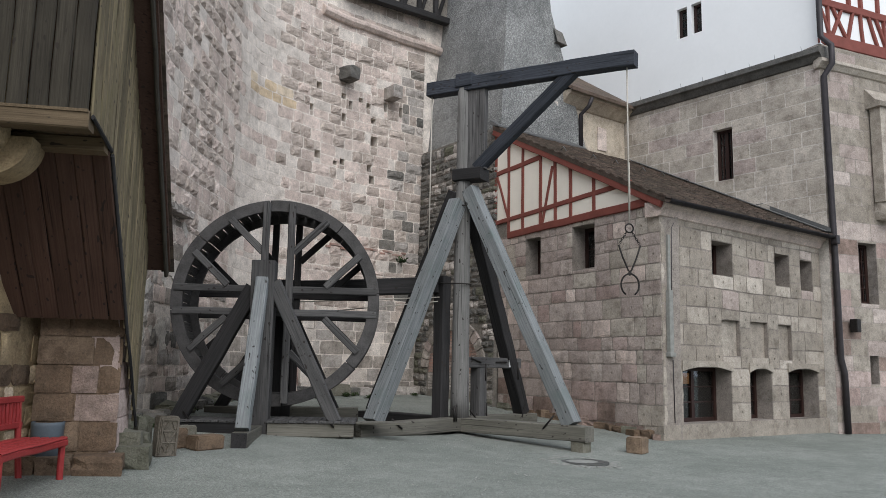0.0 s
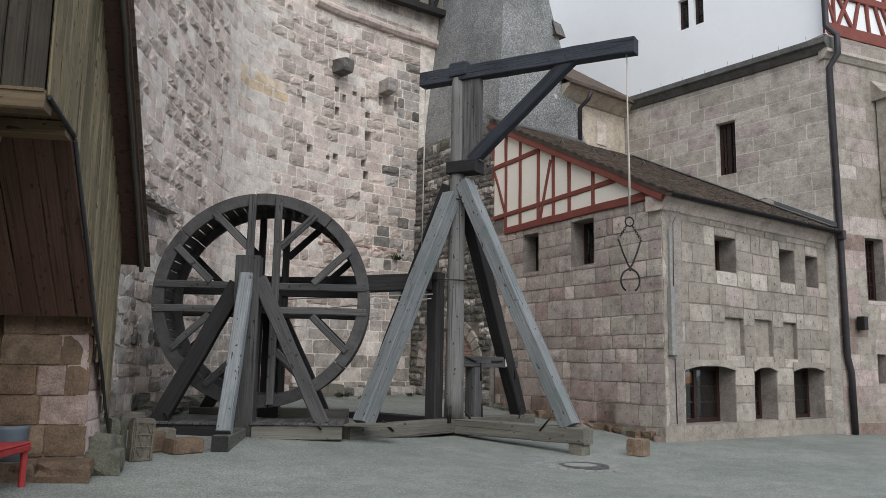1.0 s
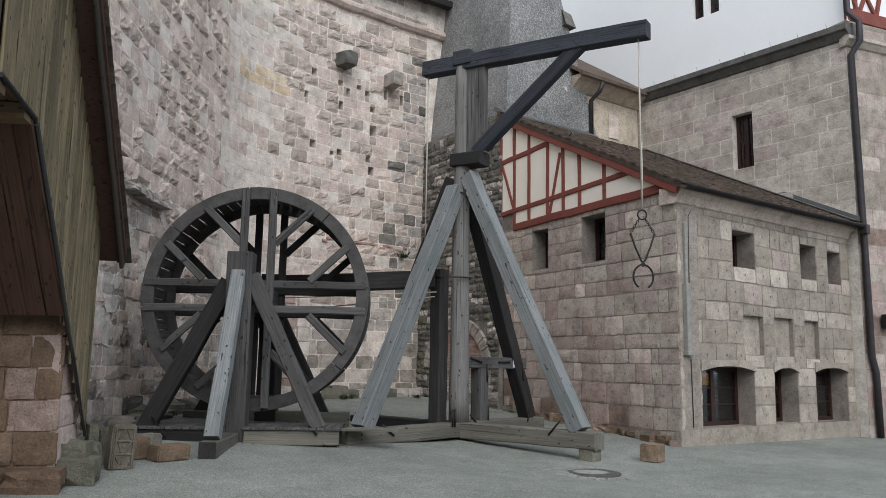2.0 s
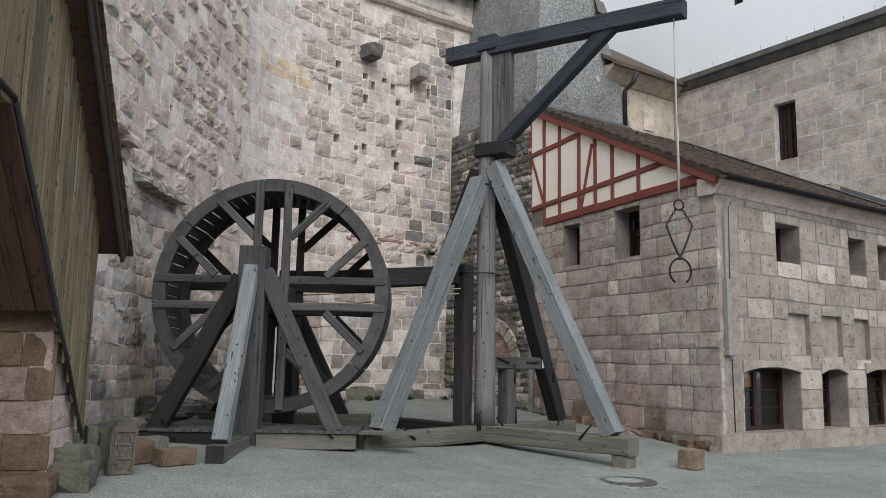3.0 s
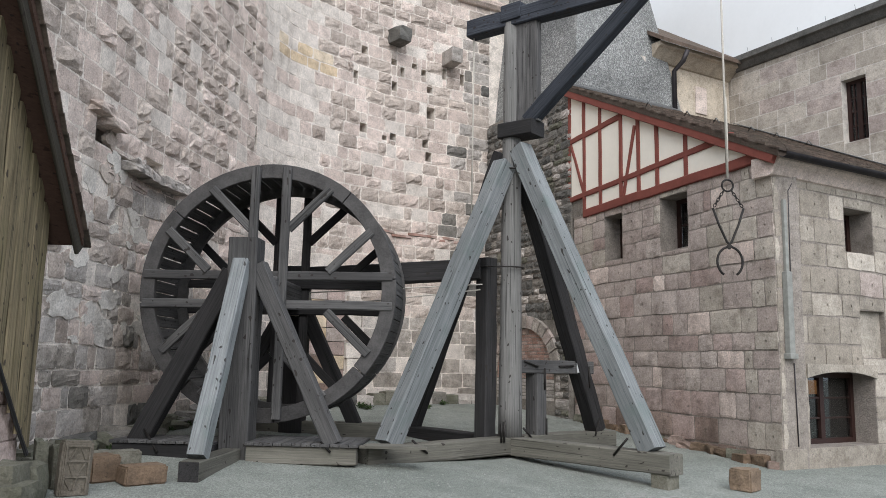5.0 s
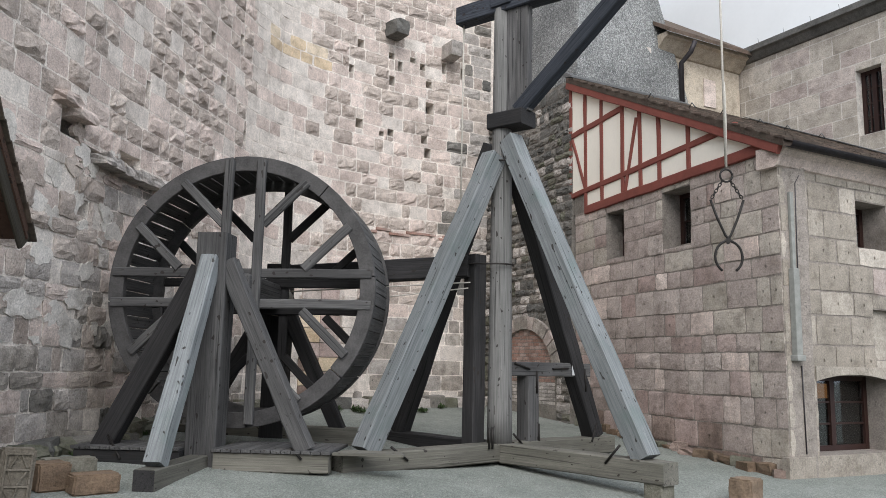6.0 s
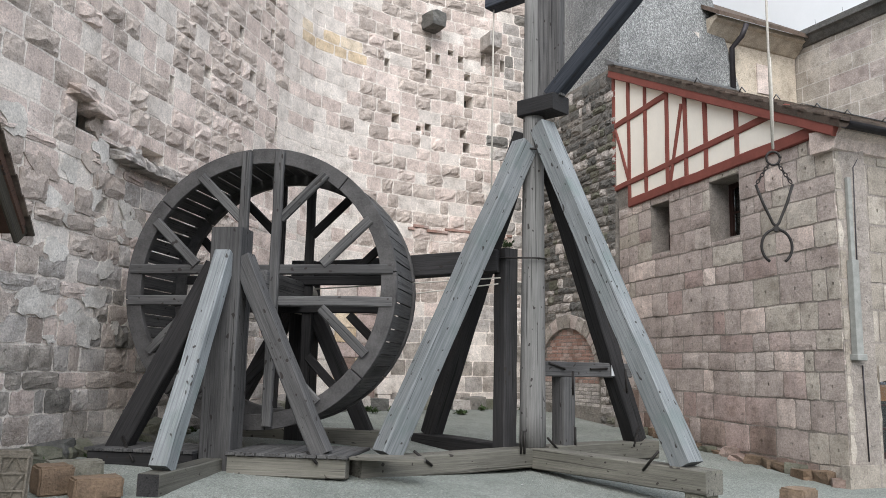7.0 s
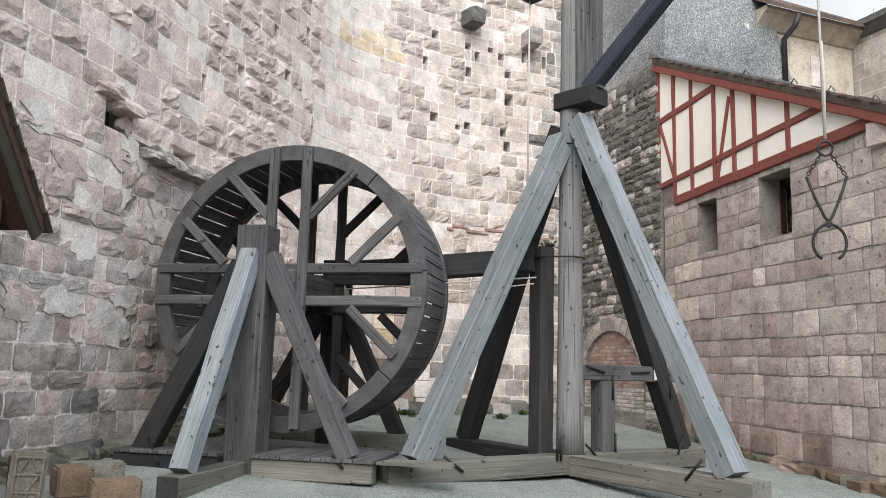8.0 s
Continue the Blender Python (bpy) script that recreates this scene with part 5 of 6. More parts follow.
for k in range(15):
    a0, a1 = math.pi * k / 15 + 0.012, math.pi * (k + 1) / 15 - 0.012
    v = [arch_pt(a, kk, o) for o in (0.0, 0.15) for a, kk in ((a0, 0), (a1, 0), (a1, 0.28), (a0, 0.28))]
    f = [(3, 2, 1, 0), (4, 5, 6, 7), (0, 1, 5, 4), (1, 2, 6, 5), (2, 3, 7, 6), (3, 0, 4, 7)]
    child(new("voussoir", mesh_of("voussoir", v, f, [MAT_OLDGREY if k % 3 else MAT_GABLE])), rubble)
STONE_JOBS.append((rubble, TOWL, A_S - A_R, A_S + A_R, 0.75, A_Z + A_H, (0.075, 0.08), (0.21, 0.25), [], lambda r, s, z: (MAT_BRICK if z > 1.25 else MAT_GREYSTONE, 0.2), (0.0, 0.012), 0.006, 0.012, (0, 9, 0, 9), 41, 0.07, lambda s: A_Z + A_H * math.sqrt(max(0.0, 1 - ((s - A_S) / A_R) ** 2)) - 0.01, "brick", 0.0, 0.0))

# ---- covered wooden stair on the left ----
E0 = Vector((1.85, 7.65, 0))
ED = Vector((0.45, 0.893, 0))
EN = Vector((0.893, -0.45, 0))


def e_at(s, n, z):
    q = E0 + ED * s + EN * n
    return Vector((q.x, q.y, z))


stair = thing("covered_stair", (2.0, 9.0, 0.2), "roofed wooden stair with weathered board cladding above a stone pier", "staircase")
VK = (4.73 - 2.66) / (1.17 - 2.87)


def verge_z(s):
    return 2.66 + VK * (s - 2.87)


def foot_z_of(s):
    pts = [(-0.45, 3.52), (0.37, 3.43), (1.75, 1.79), (2.67, 0.68), (2.9, 0.66)]
    for (a, za), (b, zb) in zip(pts, pts[1:]):
        if s <= b:
            return za + (zb - za) * (s - a) / (b - a)
    return 0.66


w = 0.155
k = -3
while k * w < 2.76:
    s = k * w
    lo, hi = foot_z_of(s + w / 2), verge_z(s + w / 2) + 0.05
    if hi - lo > 0.15:
        beam("side_board", e_at(s + w / 2, random.uniform(-0.004, 0.004), lo), e_at(s + w / 2, 0, hi), w - 0.008, 0.028, MAT_SIDEBOARD, stair, up=tuple(EN))
    k += 1
for k in range(7):
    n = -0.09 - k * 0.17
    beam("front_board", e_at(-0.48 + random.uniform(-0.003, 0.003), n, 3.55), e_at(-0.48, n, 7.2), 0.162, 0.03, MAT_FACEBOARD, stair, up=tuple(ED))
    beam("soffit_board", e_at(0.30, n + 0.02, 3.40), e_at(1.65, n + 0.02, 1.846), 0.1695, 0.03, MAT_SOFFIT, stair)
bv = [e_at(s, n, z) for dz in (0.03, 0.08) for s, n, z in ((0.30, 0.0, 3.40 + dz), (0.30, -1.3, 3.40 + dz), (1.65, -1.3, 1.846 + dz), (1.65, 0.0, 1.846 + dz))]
child(new("soffit_backing", mesh_of("soffit_backing", bv, [(3, 2, 1, 0), (4, 5, 6, 7), (0, 1, 5, 4), (1, 2, 6, 5), (2, 3, 7, 6), (3, 0, 4, 7)], [MAT_DARKSHADEOAK])), stair)
beam("bearer", e_at(-0.40, -1.35, 3.47), e_at(-0.40, 0.0, 3.47), 0.2, 0.16, MAT_BEARER, stair, "weathered cross bearer")
beam("bearer", e_at(0.26, -1.35, 3.42), e_at(0.26, 0.0, 3.42), 0.22, 0.14, MAT_BEARER, stair)
part("landing_soffit", box_bm(0.9, 1.3, 0.03, 0.004), MAT_BEARER, stair, "weathered landing underside", frame_between(e_at(-0.42, -0.66, 3.54), e_at(0.3, -0.66, 3.50)))
beam("string_board", e_at(-0.46, 0.022, 3.50), e_at(0.37, 0.022, 3.41), 0.03, 0.05, MAT_DARKSHADEOAK, stair)
beam("string_board", e_at(0.37, 0.022, 3.37), e_at(1.80, 0.022, 1.70), 0.03, 0.07, MAT_DARKSHADEOAK, stair)
beam("string_board", e_at(1.80, 0.022, 1.70), e_at(2.70, 0.022, 0.62), 0.03, 0.05, MAT_DARKSHADEOAK, stair)
# roof slab, bargeboard and tile edges
rv = [e_at(s, n, verge_z(s) + z) for z in (0.02, 0.12) for s, n in ((2.98, 0.26), (2.98, -1.5), (-0.9, -1.5), (-0.9, 0.26))]
child(new("roof", mesh_of("roof", rv, [(3, 2, 1, 0), (4, 5, 6, 7), (0, 1, 5, 4), (1, 2, 6, 5), (2, 3, 7, 6), (3, 0, 4, 7)], [MAT_SOFFIT])), stair)
beam("bargeboard", e_at(3.0, 0.22, verge_z(3.0) + 0.02), e_at(-0.9, 0.22, verge_z(-0.9) + 0.02), 0.04, 0.22, MAT_FACEBOARD, stair, "dark brown bargeboard")
for k in range(30):
    s = 3.02 - k * 0.125
    part("verge_tile", box_bm(0.20, 0.16, 0.018, 0.004), MAT_TILE, stair, "", frame_between(e_at(s + 0.06, 0.22, verge_z(s + 0.06) + 0.13), e_at(s - 0.06, 0.22, verge_z(s - 0.06) + 0.165)))
# stone corbel carrying the bearer, its ochre darkened to hold the shade there
bm = bmesh.new()
pr = [(0, 0)] + [(0.42 * math.cos(a), 0.38 * math.sin(a)) for a in [-math.pi / 2 * k / 8 for k in range(9)]]
ra = [bm.verts.new((x, -0.2, z)) for x, z in pr]
rb_ = [bm.verts.new((x, 0.2, z)) for x, z in pr]
bm.faces.new(ra)
bm.faces.new(rb_[::-1])
for i in range(len(pr)):
    bm.faces.new((ra[i], rb_[i], rb_[(i + 1) % len(pr)], ra[(i + 1) % len(pr)]))
bmesh.ops.recalc_face_normals(bm, faces=bm.faces)
bm_upper = bm.copy()
mm = Matrix((Vector((0.893, -0.45, 0)), Vector((0.45, 0.893, 0)), Vector((0, 0, 1)))).transposed().to_4x4()
mm.translation = e_at(0.10, -0.98, 3.38)
part("corbel", bm, MAT_OLDPLASTER, stair, "rounded ochre stone corbel", mm)
mm2 = mm @ Matrix.Translation((-0.16, -0.36, 0.06)) @ Matrix.Diagonal((0.95, 0.8, 1.0, 1.0))
part("corbel", bm_upper, MAT_OLDPLASTER, stair, "rounded ochre stone corbel", mm2)

# ochre plastered wall behind the stair
WEST = Line([(-1.9, 5.85), (2.05, 10.72)])
west = shell("wall_west", WEST, 0, WEST.length, -0.2, 7.5, 0.3, [], MAT_OLDPLASTER, "ochre plastered rubble wall beside the stair", out=0.35)
stones(west, WEST, 2.5, WEST.length, 0.1, 3.6, (0.2, 0.34), (0.28, 0.6), [], lambda r, s, z: (r.choice((MAT_OLDPLASTER, MAT_OLDPLASTER, MAT_BROWNSTONE, MAT_YELLOW)), 1.0), (0.0, 0.02), 0.03, 0.02, None, 51, 0.35, None, "stone", 0, 0.35)

# stone pier under the stair
pier = thing("stone_pier", (2.4, 9.8, 0.1), "brown sandstone block pier below the wooden stair", "pier")
PF1, PR1 = Line([(1.88, 9.70), (2.68, 9.39)], 0.03), Line([(2.68, 9.39), (3.02, 10.08)], 0.03)
# brown front and paler side: shade and light are put into the stone colours
pf_wall = child(untag(shell("front_face", PF1, 0, PF1.length - 0.07, -0.1, 1.95, 0.35, [], MAT_BROWNSTONE, "")), pier)
pr_wall = child(untag(shell("side_face", PR1, 0.02, PR1.length, -0.1, 1.86, 0.4, [], MAT_RED, "")), pier)
stones(pf_wall, PF1, -0.02, PF1.length + 0.01, 0.40, 1.94, (0.28, 0.36), (0.34, 0.62), [], lambda r, s, z: (MAT_BROWNROSE if r.random() < 0.12 else MAT_BROWNSTONE, 0.6), (0.012, 0.03), 0.017, 0.016, (-1, 9, 0, 9), 61)
stones(pr_wall, PR1, 0.02, PR1.length, 0.40, 1.85, (0.30, 0.36), (0.7, 0.9), [], lambda r, s, z: (r.choice((MAT_ROSE, MAT_RED)), 0.5), (0.012, 0.025), 0.015, 0.016, (-1, 9, 0, 9), 62)
for k, (x, y, sx, sy, sz) in enumerate(((1.75, 9.62, 0.4, 0.4, 0.2), (2.1, 9.5, 0.36, 0.42, 0.2), (2.5, 9.32, 0.52, 0.42, 0.22), (2.95, 9.62, 0.4, 0.5, 0.26), (2.9, 9.75, 0.36, 0.5, 0.42), (3.1, 10.0, 0.3, 0.3, 0.36))):
    part("footing", rock_bm(sx, sy, sz, 0.14, k + 70), MAT_BROWNSTONE if k < 3 else MAT_MOSSY, pier, "", Matrix.Translation((x, y, ground_z(x, y) + sz * 0.42)) @ pose(0, 0, 0, 0, 0, -20))

# ---- loose stones ----


def dressed_bm(sx, sy, sz, seed):
    """A squared block with worn arrises and a slightly uneven face."""
    bm = bmesh.new()
    bmesh.ops.create_cube(bm, size=1)
    bmesh.ops.scale(bm, vec=(sx, sy, sz), verts=bm.verts)
    bmesh.ops.bevel(bm, geom=list(bm.edges), offset=0.018, segments=2, affect="EDGES")
    bmesh.ops.subdivide_edges(bm, edges=[e for e in bm.edges if e.calc_length() > 0.1], cuts=4, use_grid_fill=True)
    for v in bm.verts:
        c = Vector(v.co) * 9 + Vector((seed * 3.1, seed, 0))
        v.co += 0.010 * Vector((noise.noise(c), noise.noise(c + Vector((9, 0, 0))), noise.noise(c + Vector((0, 9, 0)))))
    return bm


def loose(name, x, y, sx, sy, sz, turn, mat, label, category, seed, rough=0.05):
    ob = part(name, rock_bm(sx, sy, sz, rough, seed, 3) if rough > 0.1 else dressed_bm(sx, sy, sz, seed), mat, None, "", Matrix.Translation((x, y, ground_z(x, y) + sz / 2 - 0.015)) @ pose(0, 0, 0, 0, 0, turn))
    return tagged(ob, label, category)


loose("stone_block", 4.17, 10.56, 0.42, 0.28, 0.19, 10, MAT_BROWNSTONE, "low brown sandstone block lying on the gravel", "stone block", 3)
loose("stone_block", 10.93, 8.80, 0.30, 0.28, 0.27, 14, MAT_BROWNSTONE, "small brown sandstone cube on the gravel", "stone block", 5, 0.03)
loose("stone_block", 3.80, 10.82, 0.30, 0.34, 0.26, 15, MAT_BROWNSTONE, "reddish sandstone block standing by the wall", "stone block", 7)
loose("stone_block", 3.98, 11.15, 0.5, 0.26, 0.24, 10, MAT_MOSSY, "mossy stone slab beside the wooden deck", "stone block", 9)
loose("stone_block", 3.22, 10.3, 0.11, 0.16, 0.5, 5, MAT_MOSSY, "tall mossy stone fragment against the pier", "stone block", 11, 0.12)
loose("stone_block", 3.36, 10.5, 0.08, 0.16, 0.42, 12, MAT_MOSSY, "upright worn tracery fragment against the wall", "stone block", 13, 0.12)
carved = part("carved_stone", dressed_bm(0.27, 0.16, 0.50, 4), MAT_CARVED, None, "", Matrix.Translation((3.50, 10.16, ground_z(3.50, 10.16) + 0.235)) @ pose(0, 0, 0, 0, 3, 8))
tagged(carved, "upright grey carved stone with weathered relief", "carved stone")
for x, z, w, h, turn in ((-0.10, 0.0, 0.018, 0.42, 0), (0.10, 0.0, 0.018, 0.42, 0), (0.0, 0.205, 0.20, 0.018, 0), (0.0, 0.07, 0.20, 0.016, 0), (0.0, -0.07, 0.20, 0.016, 0), (-0.04, 0.14, 0.016, 0.12, 25), (0.045, 0.14, 0.016, 0.12, -25), (-0.05, 0.0, 0.016, 0.13, -20), (0.04, 0.0, 0.016, 0.13, 30), (0.0, -0.13, 0.016, 0.11, 15), (-0.06, -0.14, 0.016, 0.1, -30)):
    part("relief_bar", box_bm(w, 0.022, h, 0.004), MAT_CARVED, carved, "", world_of(carved) @ pose(x, -0.086, z, 0, turn, 0))

# manhole cover with stone setts around
MHX, MHY = 9.15, 8.40
cover = thing("manhole_cover", (MHX, MHY, ground_z(MHX, MHY)), "round cast-iron manhole cover with concrete centre in the gravel", "manhole cover")
mz = ground_z(MHX, MHY) + 0.010
for r0, r1, mat, nm, dz in ((0.0, 0.24, MAT_CONCRETE, "centre", 0.012), (0.24, 0.325, MAT_CAST, "ring", 0.016), (0.333, 0.395, MAT_CAST, "frame", 0.010)):
    bm = bmesh.new()
    n = 40
    ro = [bm.verts.new((r1 * math.cos(6.28318 * i / n), r1 * math.sin(6.28318 * i / n), 0)) for i in range(n)]
    lo = [bm.verts.new((r1 * math.cos(6.28318 * i / n), r1 * math.sin(6.28318 * i / n), -0.05)) for i in range(n)]
    if r0:
        ri = [bm.verts.new((r0 * math.cos(6.28318 * i / n), r0 * math.sin(6.28318 * i / n), 0)) for i in range(n)]
        for i in range(n):
            bm.faces.new((ri[i], ro[i], ro[(i + 1) % n], ri[(i + 1) % n]))
    else:
        bm.faces.new(ro)
    for i in range(n):
        bm.faces.new((ro[i], lo[i], lo[(i + 1) % n], ro[(i + 1) % n]))
    part(nm, bm, mat, cover, "", Matrix.Translation((MHX, MHY, mz + dz)))
for k in range(22):
    a = 6.28318 * k / 22
    for rr in (0.47, 0.60):
        if random.random() < (0.75 if rr < 0.5 else 0.4):
            x, y = MHX + rr * math.cos(a + rr), MHY + rr * math.sin(a + rr)
            part("sett", rock_bm(0.11, 0.1, 0.05, 0.12, k, 1), MAT_CONCRETE, cover, "", Matrix.Translation((x, y, ground_z(x, y) - 0.010)) @ pose(0, 0, 0, 0, 0, math.degrees(a)))

# ---- bench and bin ----
bench = thing("garden_bench", (1.75, 8.6, 0.1), "red painted wooden slat bench against the wall", "bench")
BA, BB = Vector((2.05, 9.15, 0)), Vector((1.22, 7.85, 0))
BD = (BB - BA).normalized()
BN = Vector((-BD.y, BD.x, 0))
BZ = ground_z(1.8, 8.6)
BLEN = (BB - BA).length


def bn(s, n, z):
    q = BA + BD * s + BN * n
    return Vector((q.x, q.y, BZ + z))


if BN.x < 0:
    BN = -BN
for k in range(5):
    beam("seat_slat", bn(0, 0.05 - 0.095 * k, 0.44), bn(BLEN, 0.05 - 0.095 * k, 0.44), 0.08, 0.03, MAT_BENCHRED, bench)
beam("seat_rail", bn(0, 0.07, 0.40), bn(BLEN, 0.07, 0.40), 0.03, 0.07, MAT_BENCHRED, bench)
for s in (0.05, BLEN - 0.05):
    beam("leg", bn(s, 0.05, -0.03), bn(s, 0.05, 0.42), 0.06, 0.06, MAT_BENCHRED, bench, up=(0, 1, 0))
    beam("leg", bn(s, -0.36, -0.03), bn(s, -0.44, 0.86), 0.06, 0.06, MAT_BENCHRED, bench, up=(0, 1, 0))
for z in (0.58, 0.84):
    beam("back_rail", bn(0, -0.41, z), bn(BLEN, -0.41, z), 0.04, 0.07, MAT_BENCHRED, bench)
for k in range(18):
    s = 0.09 + k * (BLEN - 0.18) / 17
    beam("back_slat", bn(s, -0.41, 0.60), bn(s, -0.42, 0.82), 0.045, 0.02, MAT_BENCHRED, bench, up=(0, 1, 0))
bin_ = thing("waste_bin", (2.02, 9.66, 0.1), "grey-blue cylindrical waste bin beside the pier", "bin")
bz = ground_z(2.02, 9.66)
bm = bmesh.new()
ring0 = None
for r, z in ((0.0, 0.0), (0.15, 0.0), (0.165, 0.48), (0.17, 0.52), (0.15, 0.52), (0.14, 0.3), (0.0, 0.3)):
    ring = [bm.verts.new((max(r, 0.001) * math.cos(6.28318 * i / 24), max(r, 0.001) * math.sin(6.28318 * i / 24), z)) for i in range(24)]
    if ring0:
        for i in range(24):
            bm.faces.new((ring0[i], ring0[(i + 1) % 24], ring[(i + 1) % 24], ring[i])).smooth = True
    ring0 = ring
part("body", bm, MAT_BIN, bin_, "", Matrix.Translation((2.02, 9.60, bz)))

# ---- fittings on house and hall ----
for z0, z1, w, d in ((2.95, 4.05, 0.10, 0.05), (1.72, 2.95, 0.17, 0.09)):
    part("stone_duct", box_bm(w * 0.7, d, z1 - z0, 0.01), MAT_CONCRETE, house, "", Matrix.Translation((12.98 - 0.02 * (z0 < 2), 9.66 - d / 2 - 0.015, (z0 + z1) / 2)))
part("stone_duct", box_bm(0.18, 0.12, 0.08, 0.01), MAT_CONCRETE, house, "", Matrix.Translation((12.97, 9.60, 1.70)))
part("cable", tube_bm([(13.25, 9.62, 4.42), (13.10, 9.63, 4.2), (13.09, 9.63, 3.7), (13.05, 9.63, 1.7)], 0.012, 6), MAT_PIPE, house, "thin dark cable")
part("cable", tube_bm([(13.06, 9.62, 1.6), (13.08, 9.62, 0.4)], 0.01, 6), MAT_PIPE, house)
for k in range(20):
    rngk = random.Random(k + 300)
    y = 9.75 + 0.27 * k
    s = (15.9 - y) / (15.9 - 9.66) * GL
    p = GABLE.at(max(0.7, s), 0, rngk.uniform(0.0, 0.16))
    sz = rngk.uniform(0.08, 0.2)
    part("footing_stone", rock_bm(rngk.uniform(0.16, 0.4), rngk.uniform(0.14, 0.3), sz, 0.3, k + 90, 1), rngk.choice((MAT_BROWNSTONE, MAT_BROWNROSE, MAT_MOSSY)), house, "", Matrix.Translation((p.x, p.y, ground_z(p.x, p.y) + sz * 0.3)) @ pose(0, 0, 0, 0, 0, rngk.uniform(0, 90)))
# wall lamp on the hall
lamp = thing("wall_lamp", HALLR.at(0.62, 2.55, 0.1), "small dark wall lamp on the hall front", "wall lamp")
q = HALLR.at(0.62, 2.55, 0.13)
part("housing", box_bm(0.2, 0.18, 0.32, 0.02), MAT_IRON, lamp, "", Matrix.Translation(q))
part("bracket", box_bm(0.06, 0.14, 0.06, 0.01), MAT_IRON, lamp, "", Matrix.Translation(HALLR.at(0.62, 2.55, 0.03)))
# stone oriel niche high on the hall front
oriel = child(untag(shell("oriel", HALLR, 1.66, 3.2, 5.7, 8.2, 0.3, [(1.84, 2.2, 6.5, 7.8), (2.55, 2.95, 6.5, 7.8)], MAT_ASHLAR, "carved stone oriel", out=0.35)), hall)
part("oriel_base", rock_bm(1.5, 0.5, 0.6, 0.05, 2, 2), MAT_ASHLAR, hall, "", on_wall(HALLR, 2.44, 5.55, 0.1))
moulding("oriel_cornice", HALLR, 1.56, 3.3, [(0.0, 8.15), (0.42, 8.15), (0.46, 8.26), (0.30, 8.34), (0.0, 8.7)], MAT_ASHLAR, hall)
# warm lamp seen in the ground-floor window
part("ceiling_lamp", rock_bm(0.5, 0.06, 0.22, 0.02, 1), MAT_GLOW, house, "warm glowing lampshade behind the pane", Matrix.Translation(FRONT.at(1.2, 1.24, -0.45)))
# blind panel on the rear building
moulding("blind_panel", REAR, 2.55, 2.95, [(0.0, 7.9), (0.03, 7.9), (0.03, 8.6), (0.0, 8.6)], MAT_ROSE, back_house)
moulding("corner_pilaster", REAR, 0.3, 0.75, [(0.0, 4.5), (0.12, 4.5), (0.12, 8.95), (0.0, 8.95)], MAT_PALE, back_house)
# snow hooks and ridge wire on the lean-to roof
for k in range(7):
    x = 13.6 + k * 0.95
    y = 13.1 - 0.1 * (k % 2)
    part("roof_hook", tube_bm([(x, y, roof_z(y) + 0.09), (x - 0.03, y - 0.1, roof_z(y - 0.1) + 0.2), (x, y - 0.16, roof_z(y - 0.16) + 0.12)], 0.012, 5), MAT_ZINC, house, "small metal roof hook")
moulding("ridge_cap", Line([(13.4, 15.50), (16.9, 15.56)]), 0, 3.5, [(0.02, roof_z(15.46) + 0.06), (0.3, roof_z(15.2) + 0.10), (0.3, roof_z(15.2) + 0.14), (0.0, roof_z(15.5) + 0.18)], MAT_ZINC, house)

# ---- plants and moss ----


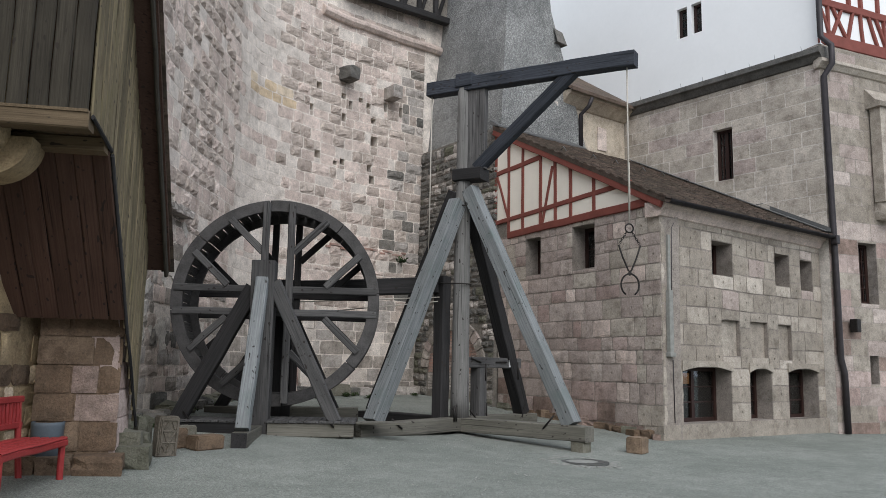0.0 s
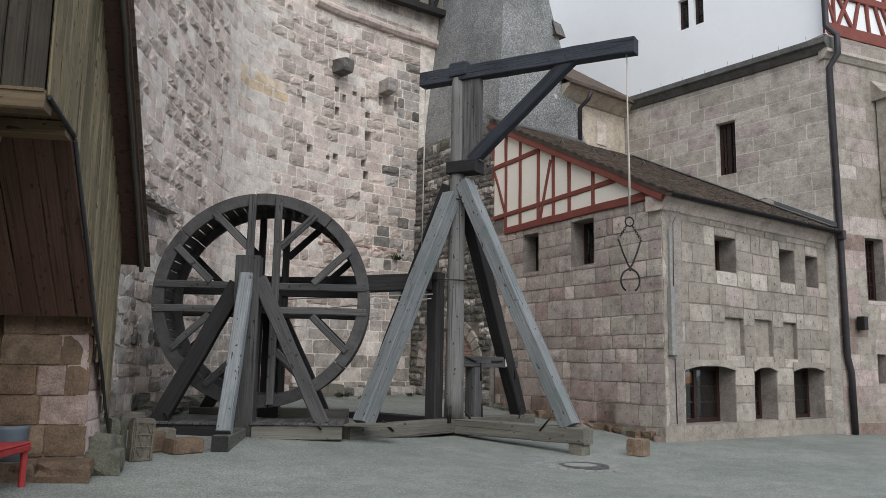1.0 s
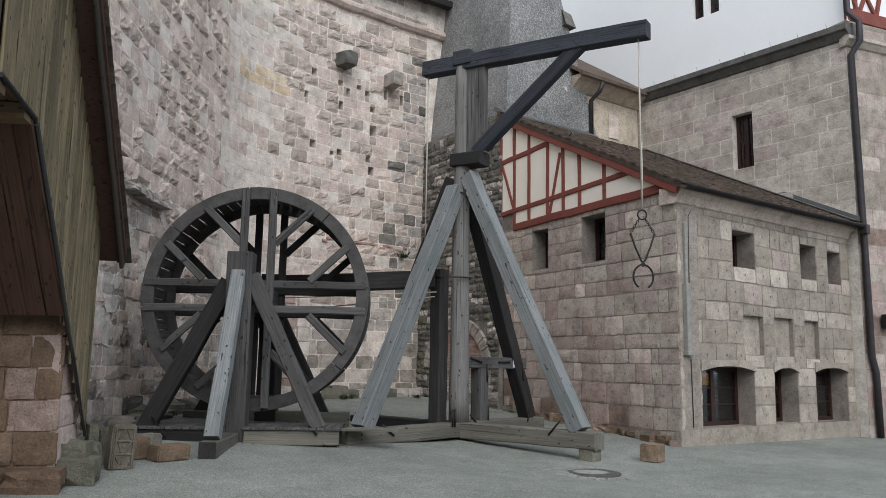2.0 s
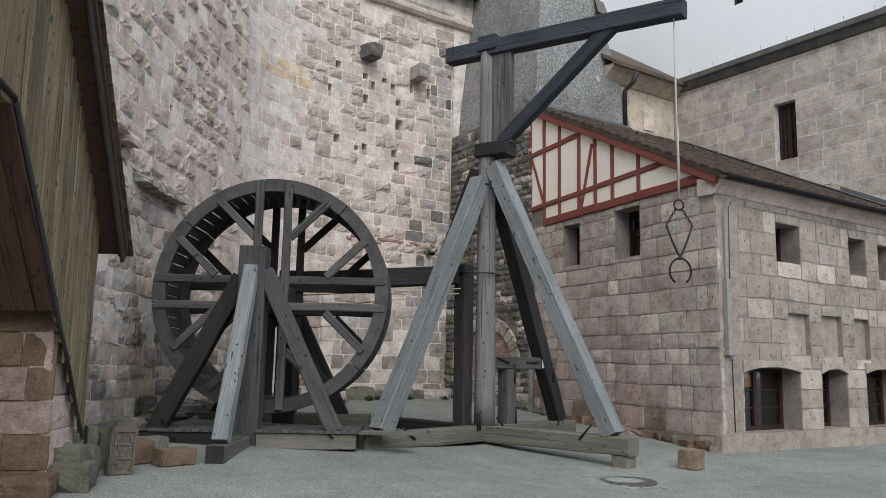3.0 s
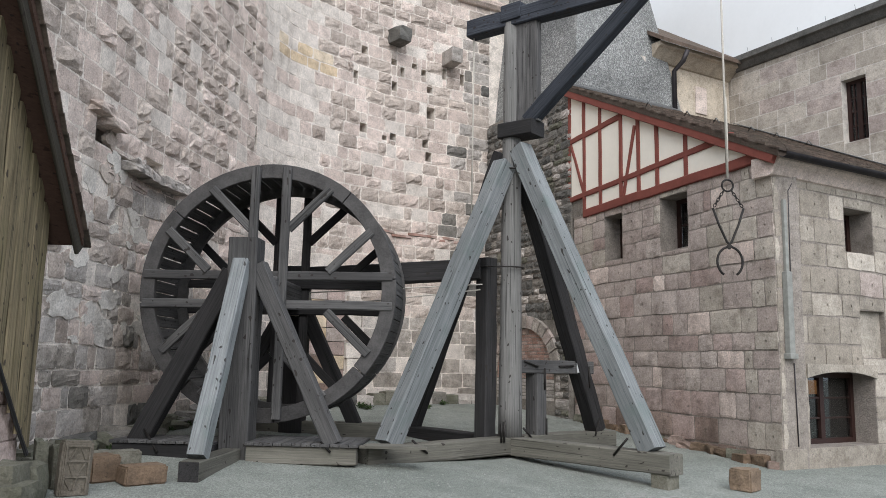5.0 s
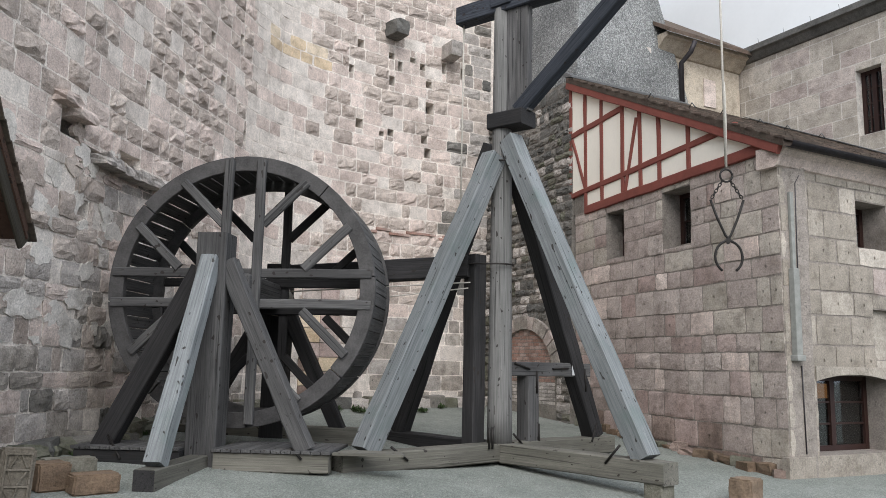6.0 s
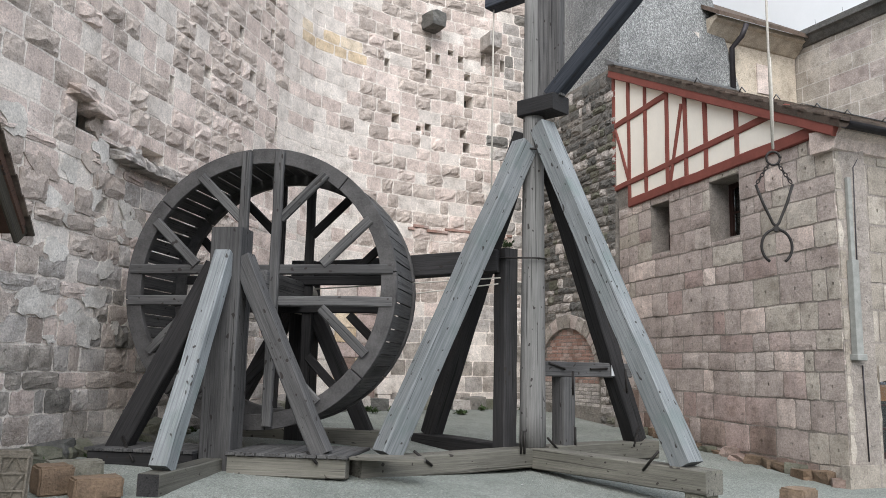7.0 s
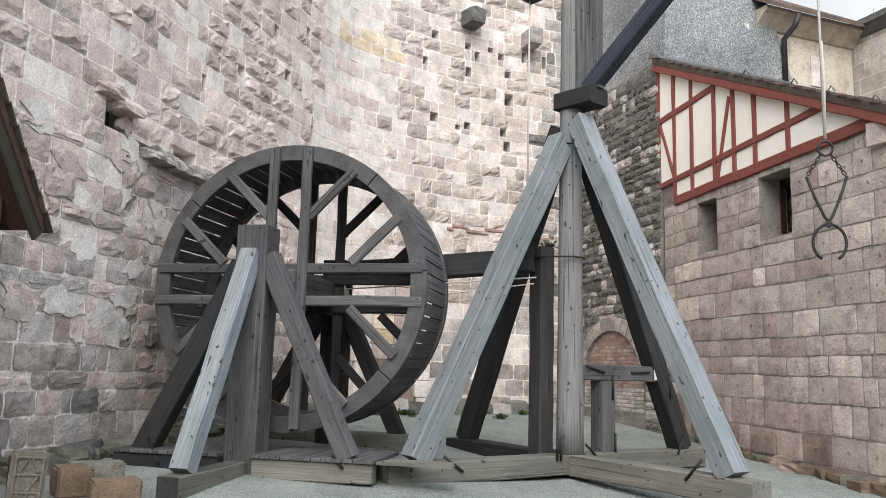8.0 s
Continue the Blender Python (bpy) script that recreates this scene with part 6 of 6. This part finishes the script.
def tuft(x, y, z, n, size, seed, name, label, mat=MAT_LEAF):
    rg = random.Random(seed)
    v, f = [], []
    for _ in range(n):
        a, el = rg.uniform(0, 6.283), rg.uniform(0.2, 1.4)
        L = size * rg.uniform(0.4, 1.0)
        d = Vector((math.cos(a) * math.cos(el), math.sin(a) * math.cos(el), math.sin(el)))
        p0 = Vector((x + rg.gauss(0, size * 0.35), y + rg.gauss(0, size * 0.25), z + abs(rg.gauss(0, size * 0.2))))
        w = Vector((-math.sin(a), math.cos(a), 0)) * L * rg.uniform(0.1, 0.22)
        b = len(v)
        v.extend([p0, p0 + d * L * 0.5 + w, p0 + d * L + Vector((0, 0, -L * 0.15)), p0 + d * L * 0.5 - w])
        f.append((b, b + 1, b + 2, b + 3))
    return tagged(new(name, mesh_of(name, v, f, [mat])), label, "plant", kind="stuff")


for k, (x, z, sz) in enumerate(((12.95, 4.3, 0.22), (13.0, 3.6, 0.2))):
    p = CURTAIN.at(along(x), z, 0.1)
    tuft(p.x, p.y, z, 45, sz, k, "wall_plant", "sparse green plants growing from the castle wall")
rng = random.Random(77)
for k in range(16):
    s = LW0 + 0.8 + k * 0.6
    p = CURTAIN.at(s, 0, 0.3 + rng.uniform(0, 0.25))
    tuft(p.x, p.y, ground_z(p.x, p.y), 40, 0.10, k + 30, "moss", "low moss and weeds at the foot of the wall", MAT_MOSS)
for k in range(14):
    x = 9 + rng.uniform(0, 4)
    y = 17.9 + rng.uniform(-0.6, 0.3)
    tuft(x, y, ground_z(x, y), 60, 0.13, k + 60, "grass", "thin grass at the foot of the rear wall", MAT_MOSS)
# scattered pebbles on the gravel
v, f = [], []
for _ in range(2600):
    x, y = rng.uniform(1.5, 14), rng.uniform(4.5, 16)
    r = rng.uniform(0.006, 0.018)
    b = len(v)
    z = ground_z(x, y) + 0.018 * noise.noise((x * 0.7, y * 0.7, 3)) + 0.008 * noise.noise((x * 2.5, y * 2.5, 9))
    v.extend([(x + r, y, z), (x, y + r * 1.2, z), (x - r, y, z), (x, y - r, z), (x, y, z + r * 0.8)])
    f.extend([(b, b + 1, b + 4), (b + 1, b + 2, b + 4), (b + 2, b + 3, b + 4), (b + 3, b, b + 4)])
tagged(new("pebbles", mesh_of("pebbles", v, f, [MAT_CONCRETE])), "small loose pebbles scattered on the gravel", "gravel", kind="stuff")

# plain courtyard walls behind the camera
for nm, pts in (("wall_south", [(26, -16), (-14, -16)]), ("wall_yard", [(-14, -16), (-14, 8)])):
    ln_ = Line(pts)
    shell(nm, ln_, 0, ln_.length, -0.6, 6.0, 0.5, [], MAT_ASHLAR, "plain sandstone courtyard wall")

# ---- masonry, stone by stone ----
for job in STONE_JOBS:
    lay_stones(*job)
